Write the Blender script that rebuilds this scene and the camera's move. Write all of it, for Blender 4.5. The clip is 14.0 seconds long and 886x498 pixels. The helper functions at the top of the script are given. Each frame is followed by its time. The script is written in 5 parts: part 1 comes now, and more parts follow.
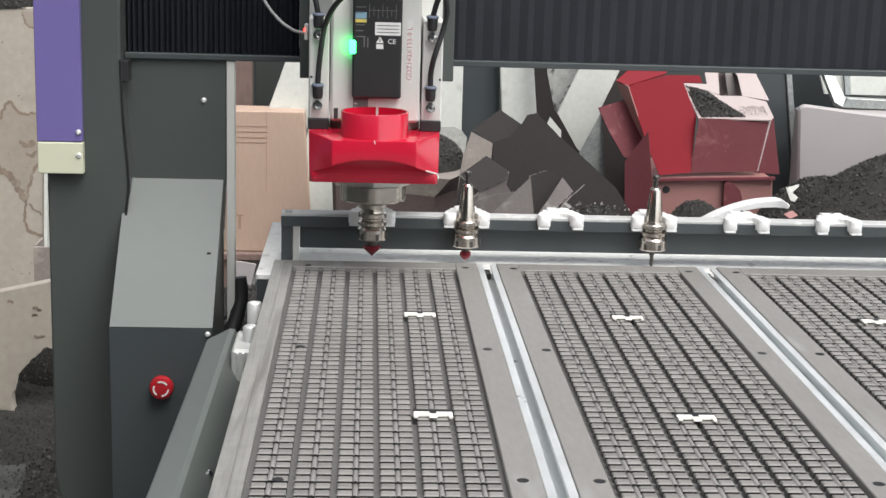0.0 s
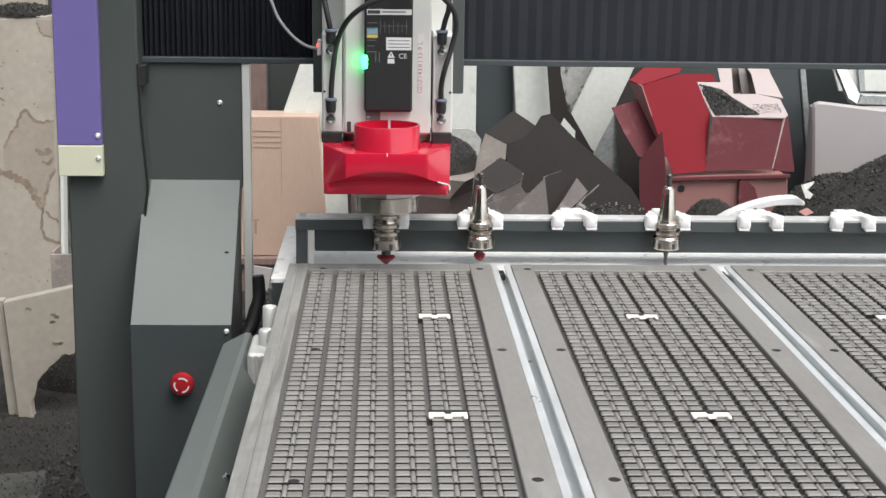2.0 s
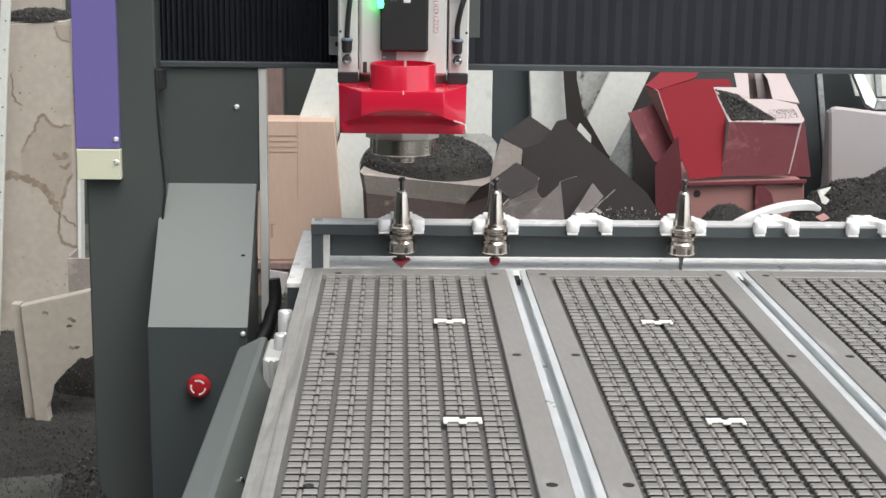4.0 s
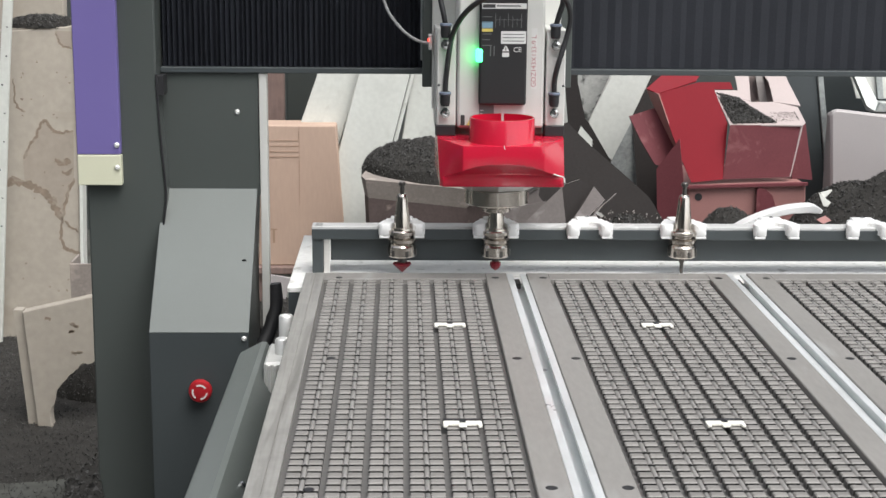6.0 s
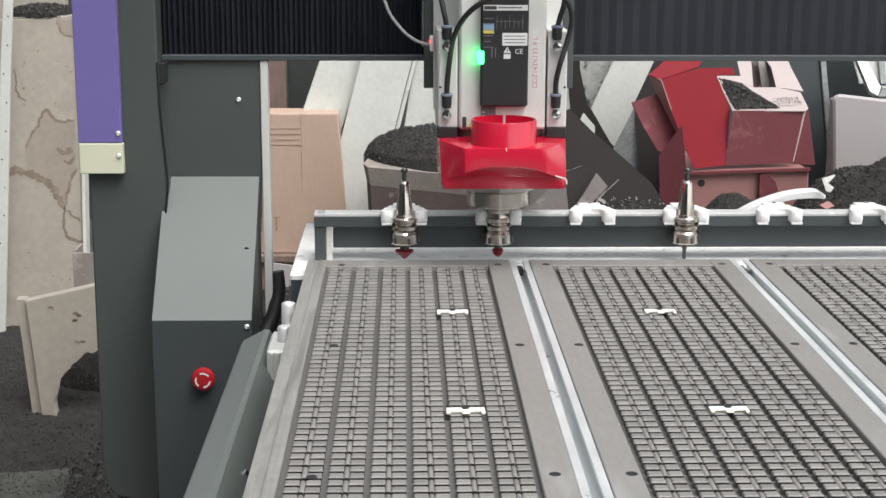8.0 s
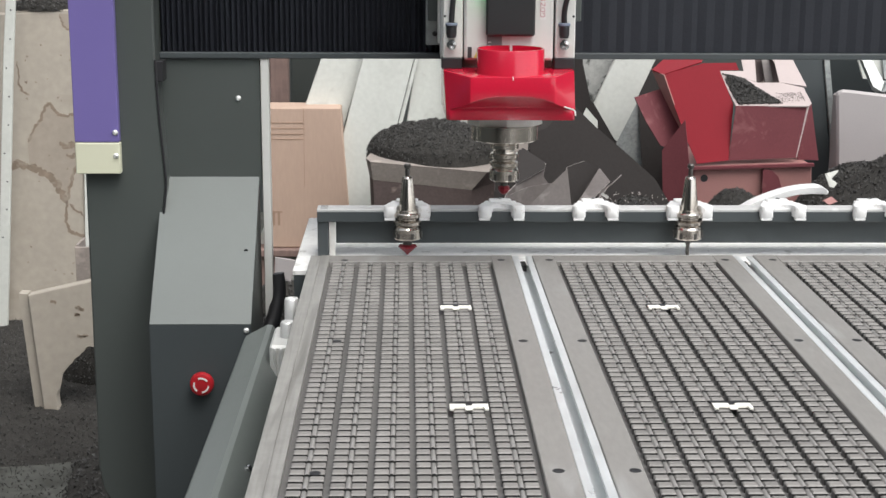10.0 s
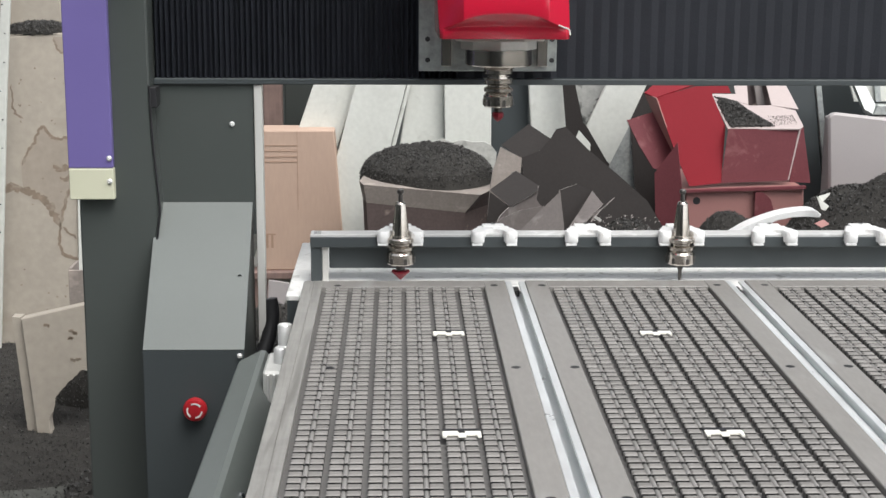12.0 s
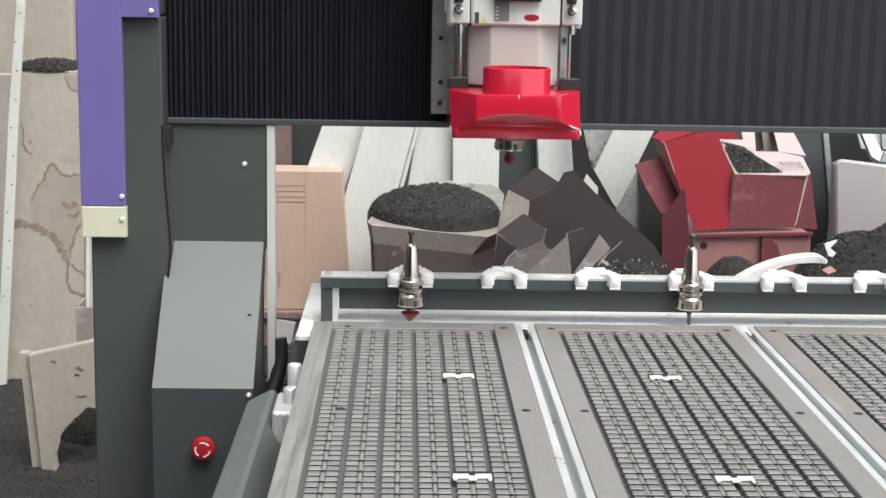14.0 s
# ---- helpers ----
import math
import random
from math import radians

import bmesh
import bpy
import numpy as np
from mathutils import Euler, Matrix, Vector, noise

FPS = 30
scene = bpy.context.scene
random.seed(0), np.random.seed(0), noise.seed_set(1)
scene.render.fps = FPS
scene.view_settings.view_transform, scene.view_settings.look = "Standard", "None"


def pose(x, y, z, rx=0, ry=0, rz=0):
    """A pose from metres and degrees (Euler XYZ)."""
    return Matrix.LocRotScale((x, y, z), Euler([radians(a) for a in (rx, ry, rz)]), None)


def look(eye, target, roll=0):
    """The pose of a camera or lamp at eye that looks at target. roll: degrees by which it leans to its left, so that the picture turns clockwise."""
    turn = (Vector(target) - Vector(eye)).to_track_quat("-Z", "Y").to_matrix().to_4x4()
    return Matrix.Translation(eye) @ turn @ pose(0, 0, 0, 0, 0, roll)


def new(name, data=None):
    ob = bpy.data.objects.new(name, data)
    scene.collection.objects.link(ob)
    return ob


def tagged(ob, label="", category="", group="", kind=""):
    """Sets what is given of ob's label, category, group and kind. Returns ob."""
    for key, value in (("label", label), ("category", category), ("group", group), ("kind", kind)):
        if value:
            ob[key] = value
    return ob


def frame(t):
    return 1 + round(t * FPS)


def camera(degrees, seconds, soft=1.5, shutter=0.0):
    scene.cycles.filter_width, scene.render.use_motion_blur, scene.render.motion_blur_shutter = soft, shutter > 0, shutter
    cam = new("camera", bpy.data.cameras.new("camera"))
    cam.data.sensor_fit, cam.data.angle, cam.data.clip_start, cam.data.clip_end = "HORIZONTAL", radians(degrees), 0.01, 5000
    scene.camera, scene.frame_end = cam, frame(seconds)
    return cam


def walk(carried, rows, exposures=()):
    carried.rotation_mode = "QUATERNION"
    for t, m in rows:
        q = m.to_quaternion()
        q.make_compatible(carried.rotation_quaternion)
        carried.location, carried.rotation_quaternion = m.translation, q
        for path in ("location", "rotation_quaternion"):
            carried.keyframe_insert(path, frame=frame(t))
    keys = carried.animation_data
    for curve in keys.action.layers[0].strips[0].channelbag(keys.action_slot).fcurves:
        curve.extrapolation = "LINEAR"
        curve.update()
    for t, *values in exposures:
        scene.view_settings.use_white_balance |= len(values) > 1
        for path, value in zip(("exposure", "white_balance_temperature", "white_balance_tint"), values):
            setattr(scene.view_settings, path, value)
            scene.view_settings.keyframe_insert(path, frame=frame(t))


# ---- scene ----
cam = camera(33.1, 14.0)
PATH = [
    (0, (0.184, -2.528, 1.436), (0.289, -0.578, 1.003), 1.7),
    (0.5, (0.187, -2.531, 1.436), (0.292, -0.582, 1.001), 1.5),
    (1, (0.188, -2.535, 1.44), (0.287, -0.585, 1.005), 1.1),
    (1.5, (0.189, -2.532, 1.437), (0.278, -0.58, 1.007), 0.8),
    (2, (0.189, -2.535, 1.436), (0.271, -0.584, 1.006), 0.8),
    (2.5, (0.187, -2.535, 1.435), (0.264, -0.583, 1.004), 1.0),
    (3, (0.188, -2.536, 1.436), (0.254, -0.584, 1.006), 1.0),
    (5.5, (0.194, -2.541, 1.438), (0.253, -0.586, 1.02), 0.6),
    (6, (0.195, -2.542, 1.438), (0.251, -0.587, 1.019), 0.5),
    (6.5, (0.195, -2.54, 1.436), (0.249, -0.585, 1.015), 0.4),
    (7, (0.196, -2.54, 1.436), (0.247, -0.587, 1.011), 0.4),
    (7.5, (0.196, -2.543, 1.436), (0.246, -0.59, 1.006), 0.3),
    (8, (0.196, -2.539, 1.436), (0.248, -0.588, 1.001), 0.2),
    (10.5, (0.194, -2.536, 1.438), (0.243, -0.586, 0.995), 0.3),
    (11, (0.195, -2.536, 1.434), (0.246, -0.585, 0.994), 0.1),
    (11.5, (0.196, -2.536, 1.435), (0.25, -0.586, 0.995), 0.3),
    (12, (0.195, -2.541, 1.449), (0.253, -0.586, 1.032), 0.3),
    (12.5, (0.188, -2.542, 1.45), (0.25, -0.582, 1.057), 0.5),
    (13, (0.192, -2.544, 1.446), (0.247, -0.581, 1.071), 0.4),
    (13.5, (0.191, -2.542, 1.457), (0.241, -0.577, 1.088), 0.3),
    (14, (0.183, -2.548, 1.452), (0.236, -0.582, 1.089), 1.0),
]
walk(cam, [(t, look(eye, target, roll)) for t, eye, target, roll in PATH],
     exposures=[(0.0, 0.85), (11.5, 0.83), (12.5, 0.86), (13.5, 0.98), (14.0, 0.97)])

# ---- world and light: an overcast sky over an open workshop yard ----
world = bpy.data.worlds.new("overcast_sky")
scene.world = world
world.use_nodes = True
wn = world.node_tree.nodes
wl = world.node_tree.links
sky = wn.new("ShaderNodeTexSky")
sky.sky_type = 'NISHITA'
sky.sun_disc = False
sky.sun_elevation = radians(61)
sky.sun_rotation = radians(145)
cloud = wn.new("ShaderNodeHueSaturation")
cloud.inputs["Saturation"].default_value = 0.18
wl.new(sky.outputs[0], cloud.inputs["Color"])
wl.new(cloud.outputs[0], wn["Background"].inputs["Color"])
wn["Background"].inputs["Strength"].default_value = 0.15

sun_data = bpy.data.lights.new("sun", 'SUN')
sun_data.energy = 1.8
sun_data.angle = radians(40)
sun_data.color = (1.0, 0.975, 0.94)
sun = new("sun", sun_data)
sun.matrix_world = look((2.2, -2.6, 6.0), (0.4, 0.0, 0.8))
tagged(sun, "veiled daylight", "sun", kind="structure")


# ---- materials ----
def material(name, color, rough=0.5, metal=0.0, grain=60.0, vary=0.12, bump=0.1, stain=4.0, stain_col=None, stain_amt=0.0,
             spec=0.5, stretch=None, island=0.0, coat=0.0, rvary=0.12):
    """A surface with grain and large, soft variation in real-world size."""
    m = bpy.data.materials.new(name)
    m.use_nodes = True
    n, l = m.node_tree.nodes, m.node_tree.links
    b = n["Principled BSDF"]
    tc = n.new("ShaderNodeTexCoord")
    mp = n.new("ShaderNodeMapping")
    l.new(tc.outputs["Object"], mp.inputs["Vector"])
    if stretch:
        mp.inputs["Scale"].default_value = stretch
    fine = n.new("ShaderNodeTexNoise")
    fine.inputs["Scale"].default_value = grain
    fine.inputs["Detail"].default_value = 6
    l.new(mp.outputs[0], fine.inputs["Vector"])
    big = n.new("ShaderNodeTexNoise")
    big.inputs["Scale"].default_value = stain
    big.inputs["Detail"].default_value = 5
    big.inputs["Roughness"].default_value = 0.65
    l.new(tc.outputs["Object"], big.inputs["Vector"])
    add = n.new("ShaderNodeMath")
    add.operation = 'ADD'
    l.new(fine.outputs["Fac"], add.inputs[0])
    l.new(big.outputs["Fac"], add.inputs[1])
    ramp = n.new("ShaderNodeMapRange")
    ramp.inputs["From Min"].default_value, ramp.inputs["From Max"].default_value = 0.6, 1.4
    ramp.inputs["To Min"].default_value, ramp.inputs["To Max"].default_value = 1 - vary, 1 + vary
    l.new(add.outputs[0], ramp.inputs["Value"])
    scale = n.new("ShaderNodeVectorMath")
    scale.operation = 'SCALE'
    scale.inputs[0].default_value = color
    l.new(ramp.outputs[0], scale.inputs["Scale"])
    out = scale.outputs[0]
    if island:
        ob = n.new("ShaderNodeObjectInfo")
        ge = n.new("ShaderNodeNewGeometry")
        s = n.new("ShaderNodeMath")
        s.operation = 'ADD'
        l.new(ob.outputs["Random"], s.inputs[0])
        l.new(ge.outputs["Random Per Island"], s.inputs[1])
        fr = n.new("ShaderNodeMath")
        fr.operation = 'FRACT'
        l.new(s.outputs[0], fr.inputs[0])
        mr = n.new("ShaderNodeMapRange")
        mr.inputs["To Min"].default_value, mr.inputs["To Max"].default_value = 1 - island, 1 + island
        l.new(fr.outputs[0], mr.inputs["Value"])
        s2 = n.new("ShaderNodeVectorMath")
        s2.operation = 'SCALE'
        l.new(out, s2.inputs[0])
        l.new(mr.outputs[0], s2.inputs["Scale"])
        out = s2.outputs[0]
    if stain_col:
        st = n.new("ShaderNodeTexNoise")
        st.inputs["Scale"].default_value = stain * 1.7
        st.inputs["Detail"].default_value = 8
        st.inputs["Distortion"].default_value = 0.6
        l.new(mp.outputs[0] if stretch else tc.outputs["Object"], st.inputs["Vector"])
        cr = n.new("ShaderNodeValToRGB")
        cr.color_ramp.elements[0].position = 0.62 - 0.3 * stain_amt
        cr.color_ramp.elements[1].position = 0.72 - 0.2 * stain_amt
        l.new(st.outputs["Fac"], cr.inputs[0])
        mix = n.new("ShaderNodeMix")
        mix.data_type = 'RGBA'
        l.new(cr.outputs["Color"], mix.inputs["Factor"])
        l.new(out, mix.inputs["A"])
        mix.inputs["B"].default_value = (*stain_col, 1)
        out = mix.outputs["Result"]
    l.new(out, b.inputs["Base Color"])
    rr = n.new("ShaderNodeMapRange")
    rr.inputs["To Min"].default_value, rr.inputs["To Max"].default_value = max(0.02, rough - rvary), min(1, rough + rvary)
    l.new(big.outputs["Fac"], rr.inputs["Value"])
    l.new(rr.outputs[0], b.inputs["Roughness"])
    b.inputs["Metallic"].default_value = metal
    b.inputs["Specular IOR Level"].default_value = spec
    b.inputs["Coat Weight"].default_value = coat
    if bump:
        bp = n.new("ShaderNodeBump")
        bp.inputs["Strength"].default_value = bump
        bp.inputs["Distance"].default_value = 0.002
        l.new(fine.outputs["Fac"], bp.inputs["Height"])
        l.new(bp.outputs[0], b.inputs["Normal"])
    return m


def glowing(name, color, strength):
    m = bpy.data.materials.new(name)
    m.use_nodes = True
    b = m.node_tree.nodes["Principled BSDF"]
    b.inputs["Base Color"].default_value = (*color, 1)
    b.inputs["Emission Color"].default_value = (*color, 1)
    b.inputs["Emission Strength"].default_value = strength
    return m


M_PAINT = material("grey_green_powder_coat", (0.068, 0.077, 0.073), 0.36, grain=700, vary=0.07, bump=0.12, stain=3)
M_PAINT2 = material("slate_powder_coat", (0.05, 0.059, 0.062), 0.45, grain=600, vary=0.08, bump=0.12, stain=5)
M_PURPLE = material("purple_paint", (0.155, 0.125, 0.335), 0.45, grain=700, vary=0.05, bump=0.1, stain=3)
M_CREAM = material("cream_paint", (0.62, 0.62, 0.47), 0.5, grain=500, vary=0.05, bump=0.08)
M_BLACK = material("black_rubber", (0.018, 0.018, 0.02), 0.5, grain=300, vary=0.15, bump=0.1)
M_BELLOWS = material("black_bellows_fabric", (0.020, 0.022, 0.028), 0.55, grain=400, vary=0.2, bump=0.2, stain=6, spec=0.27)
M_STEEL = material("machined_steel", (0.53, 0.49, 0.445), 0.2, 1.0, grain=200, vary=0.12, bump=0.03, stain=30)
M_CHROME = material("chrome", (0.75, 0.75, 0.75), 0.12, 1.0, grain=200, vary=0.05, bump=0.0)
M_PIN = material("bright_turned_pin", (0.80, 0.80, 0.78), 0.30, 0.5, grain=200, vary=0.05, bump=0.0)
M_EDGE = material("worn_sheet_edge", (0.40, 0.36, 0.34), 0.5, 0.2, grain=200, vary=0.2, bump=0.05)
M_ALU = material("cast_aluminium_tooling_plate", (0.66, 0.65, 0.62), 0.4, 0.35, grain=250, vary=0.08, bump=0.08, stain=12)
M_ALUPAINT = material("silver_paint", (0.62, 0.62, 0.59), 0.38, 0.12, grain=500, vary=0.05, bump=0.08, stain=8)
M_GALV = material("galvanised_plate", (0.34, 0.36, 0.35), 0.45, 0.6, grain=90, vary=0.35, bump=0.08, stain=25)
M_BED = material("grey_bed_board", (0.236, 0.226, 0.212), 0.47, 0.0, grain=140, vary=0.13, bump=0.06, stain=7,
                 stretch=(1, 0.25, 1), stain_col=(0.30, 0.295, 0.285), stain_amt=0.1)
M_BEDEDGE = material("worn_bed_edge", (0.275, 0.268, 0.250), 0.42, 0.1, grain=170, vary=0.3, bump=0.08, stain=34, stretch=(1, 0.045, 1), stain_col=(0.185, 0.18, 0.165), stain_amt=0.25)
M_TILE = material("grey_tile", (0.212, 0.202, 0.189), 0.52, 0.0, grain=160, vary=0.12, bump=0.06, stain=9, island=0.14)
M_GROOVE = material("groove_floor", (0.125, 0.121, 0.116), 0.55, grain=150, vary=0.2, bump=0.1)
# near black: shade of the narrow bed gaps, put into the colour
M_GAPSHADE = material("painted_gap_shade", (0.02, 0.02, 0.019), 0.6, grain=150, vary=0.2, bump=0.1)
M_ROD = material("rounded_groove_bar", (0.245, 0.236, 0.224), 0.36, grain=150, vary=0.12, bump=0.05)
M_SLOT = material("extruded_aluminium", (0.80, 0.82, 0.82), 0.36, 0.5, grain=60, vary=0.14, bump=0.04, stain=14, stretch=(1, 0.08, 1), rvary=0.22)
M_WHITE = material("white_plastic", (0.78, 0.78, 0.77), 0.4, grain=200, vary=0.05, bump=0.05, stain=40, stain_col=(0.55, 0.53, 0.5), stain_amt=0.0)
M_FOAM = material("white_foam", (0.82, 0.80, 0.72), 0.8, grain=400, vary=0.05, bump=0.2)
M_RED = material("glossy_red_plastic", (0.52, 0.010, 0.036), 0.22, grain=300, vary=0.06, bump=0.03, stain=12, coat=0.35)
M_ESTOP = material("red_button_plastic", (0.36, 0.012, 0.018), 0.35, grain=300, vary=0.05, bump=0.03)
M_REDBIT = material("dark_red_cutter_coating", (0.19, 0.012, 0.022), 0.35, 0.3, grain=300, vary=0.15, bump=0.03)
M_DARKCARB = material("dark_carbide", (0.10, 0.095, 0.09), 0.35, 0.8, grain=200, vary=0.1, bump=0.03)
M_SHELF = material("scuffed_light_paint", (0.83, 0.825, 0.80), 0.45, grain=80, vary=0.12, bump=0.1, stain=30, stain_col=(0.50, 0.49, 0.46), stain_amt=0.04)
M_RACKTOP = material("scuffed_grey_bar", (0.50, 0.50, 0.49), 0.5, grain=80, vary=0.1, bump=0.1, stain=12, stain_col=(0.68, 0.68, 0.67), stain_amt=0.2)
# lighter copy of the grey-green coat, with sky sheen put into the colour
M_COVER_LIT = material("grey_green_coat_skylit", (0.135, 0.150, 0.142), 0.4, grain=600, vary=0.08, bump=0.1, stain=5)
M_MOTOR = material("black_motor_cover", (0.022, 0.022, 0.023), 0.4, grain=400, vary=0.1, bump=0.08)
M_PLATE = material("label_print", (0.045, 0.045, 0.046), 0.45, grain=200, vary=0.05, bump=0)
M_LABELW = material("label_white", (0.66, 0.66, 0.64), 0.5, grain=200, vary=0.03, bump=0)
M_LABELG = material("label_grey_print", (0.16, 0.16, 0.16), 0.5, grain=200, vary=0.03, bump=0)
M_COLLAR = material("collar_blue_grey", (0.16, 0.19, 0.25), 0.5, grain=200, vary=0.03, bump=0)
M_BLUE = material("label_blue", (0.22, 0.36, 0.46), 0.5, grain=200, vary=0.03, bump=0)
M_YELLOW = material("label_yellow", (0.62, 0.50, 0.12), 0.5, grain=200, vary=0.03, bump=0)
M_PINK = material("label_red_print", (0.45, 0.20, 0.20), 0.6, grain=200, vary=0.03, bump=0)
M_HOUSING = material("beige_housing_paint", (0.50, 0.47, 0.43), 0.45, 0.1, grain=300, vary=0.05, bump=0.05)
M_CABLE = material("grey_cable", (0.30, 0.30, 0.30), 0.5, grain=200, vary=0.05, bump=0.02)
M_LED = glowing("green_lamp", (0.035, 1.0, 0.20), 5.5)
M_LEDRED = glowing("red_lamp", (1.0, 0.08, 0.05), 1.5)
M_CARD = material("cardboard", (0.50, 0.36, 0.28), 0.8, grain=120, vary=0.06, bump=0.1, stain=5, stretch=(1, 1, 0.2))
M_CARDP = material("cardboard_print", (0.36, 0.24, 0.17), 0.8, grain=120, vary=0.06, bump=0.1)
M_BOARD = material("pale_board", (0.62, 0.63, 0.585), 0.65, grain=60, vary=0.09, bump=0.15, stain=4, stain_col=(0.47, 0.47, 0.43), stain_amt=0.05)
M_SHEETDK = material("dark_steel_sheet", (0.034, 0.030, 0.0285), 0.6, 0.0, grain=120, vary=0.15, bump=0.08, stain=5, spec=0.14)
M_SHEETBR = material("dusty_brown_sheet", (0.150, 0.133, 0.127), 0.5, 0.0, grain=120, vary=0.15, bump=0.08, stain=7, stain_col=(0.23, 0.21, 0.20), stain_amt=0.15, spec=0.14)
M_RUST = material("rust_brown_tray", (0.11, 0.085, 0.08), 0.6, 0.0, grain=120, vary=0.2, bump=0.15, stain=9, stain_col=(0.3, 0.24, 0.21), stain_amt=0.1, spec=0.14)
M_RIM = material("dusty_tray_rim", (0.27, 0.235, 0.21), 0.7, 0.0, grain=120, vary=0.2, bump=0.15, stain=14, stain_col=(0.40, 0.34, 0.30), stain_amt=0.2)
M_REDP = material("red_sheet_paint", (0.215, 0.012, 0.020), 0.4, grain=300, vary=0.08, bump=0.05, stain=4, spec=0.14)
M_REDD = material("dusty_maroon_sheet_paint", (0.155, 0.048, 0.055), 0.5, grain=200, vary=0.12, bump=0.08, stain=6, stain_col=(0.27, 0.12, 0.12), stain_amt=0.1, spec=0.14)
M_REDL = material("faded_red_sheet_paint", (0.34, 0.165, 0.15), 0.6, grain=200, vary=0.08, bump=0.08, stain=6)
M_DUST = material("dusty_pale_sheet", (0.45, 0.38, 0.365), 0.7, grain=150, vary=0.08, bump=0.1, stain=8)
M_GREYBOX = material("pale_grey_sheet_paint", (0.40, 0.37, 0.365), 0.55, grain=200, vary=0.05, bump=0.05, stain=4)
M_CHIP = material("black_rubber_crumb", (0.062, 0.060, 0.057), 0.65, grain=90, vary=0.4, bump=0.3, island=0.4, spec=0.35)
M_MOUND = material("black_crumb_heap", (0.040, 0.038, 0.035), 0.85, grain=220, vary=0.5, bump=0.9, stain=20, spec=0.1)
M_SLAB = material("stained_stone_slab", (0.385, 0.345, 0.290), 0.75, grain=40, vary=0.12, bump=0.15, stain=3.2, stain_col=(0.345, 0.305, 0.25), stain_amt=0.1)
M_FLOOR = material("dirty_concrete", (0.088, 0.089, 0.080), 0.85, grain=25, vary=0.35, bump=0.5, stain=5, stain_col=(0.052, 0.052, 0.046), stain_amt=0.4, spec=0.2)
M_WALL = material("dark_yard_wall", (0.075, 0.082, 0.08), 0.8, grain=20, vary=0.15, bump=0.2, stain=2, spec=0.14)
M_POST = material("weathered_timber", (0.22, 0.15, 0.13), 0.8, grain=60, vary=0.3, bump=0.3, stain=20, stretch=(1, 1, 0.1))
M_WOOL = material("packing_wool", (0.50, 0.50, 0.465), 0.9, grain=70, vary=0.2, bump=0.6, stain=14, stain_col=(0.36, 0.36, 0.33), stain_amt=0.2)
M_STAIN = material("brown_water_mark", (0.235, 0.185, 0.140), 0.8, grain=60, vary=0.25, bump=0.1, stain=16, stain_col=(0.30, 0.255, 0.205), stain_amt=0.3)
M_DAMP = material("faint_water_stain", (0.330, 0.285, 0.235), 0.78, grain=40, vary=0.1, bump=0.15, stain=5)
M_SLABP = material("fibrous_debris", (0.42, 0.42, 0.40), 0.8, grain=60, vary=0.2, bump=0.4, stain=15, stain_col=(0.06, 0.065, 0.06), stain_amt=0.3)


# ---- builders ----
def mesh_of(bm, name, mat, smooth=None):
    me = bpy.data.meshes.new(name)
    bmesh.ops.recalc_face_normals(bm, faces=bm.faces)
    bm.to_mesh(me)
    bm.free()
    for m in mat if isinstance(mat, (list, tuple)) else (mat,):
        me.materials.append(m)
    if smooth:
        me.shade_smooth()
        me.set_sharp_from_angle(angle=radians(smooth))
    return me


def part(name, bm, mat, parent=None, label="", at=None, smooth=None):
    ob = new(name, mesh_of(bm, name, mat, smooth))
    if parent:
        ob.parent = parent
    if at is not None:
        ob.matrix_basis = at
    if label:
        tagged(ob, label)
    return ob


def thing(name, label, category, at=None, group="", kind=""):
    ob = new(name)
    ob.empty_display_size = 0.05
    if at is not None:
        ob.matrix_basis = at
    return tagged(ob, label, category, group, kind)


def box(x0, x1, y0, y1, z0, z1, bevel=0.0, bm=None, seg=1):
    own = bmesh.new()
    r = bmesh.ops.create_cube(own, size=1)
    for v in r["verts"]:
        v.co = ((x0 + x1) / 2 + v.co.x * (x1 - x0), (y0 + y1) / 2 + v.co.y * (y1 - y0), (z0 + z1) / 2 + v.co.z * (z1 - z0))
    if bevel:
        bmesh.ops.bevel(own, geom=own.edges[:], offset=bevel, segments=seg, affect='EDGES', profile=0.5)
    return joined(bm, own)


def joined(bm, own):
    if bm is None:
        return own
    me = bpy.data.meshes.new("join")
    own.to_mesh(me)
    own.free()
    bm.from_mesh(me)
    bpy.data.meshes.remove(me)
    return bm


def prism(outline, a, b, axis="y", bevel=0.0, bm=None, lean=0.0, base=0.0):
    """An outline pulled from a to b along an axis. y: outline in (x, z), lean shifts y with height; z: in (x, y); x: in (y, z)."""
    own = bmesh.new()

    def put(p, d):
        if axis == "y":
            return (p[0], d + lean * (p[1] - base), p[1])
        if axis == "z":
            return (p[0], p[1], d)
        return (d, p[0], p[1])
    lo = [own.verts.new(put(p, a)) for p in outline]
    hi = [own.verts.new(put(p, b)) for p in outline]
    own.faces.new(lo)
    own.faces.new(hi)
    k = len(outline)
    for i in range(k):
        own.faces.new((lo[i], lo[(i + 1) % k], hi[(i + 1) % k], hi[i]))
    bmesh.ops.recalc_face_normals(own, faces=own.faces)
    if bevel:
        bmesh.ops.bevel(own, geom=own.edges[:], offset=bevel, segments=1, affect='EDGES')
    return joined(bm, own)


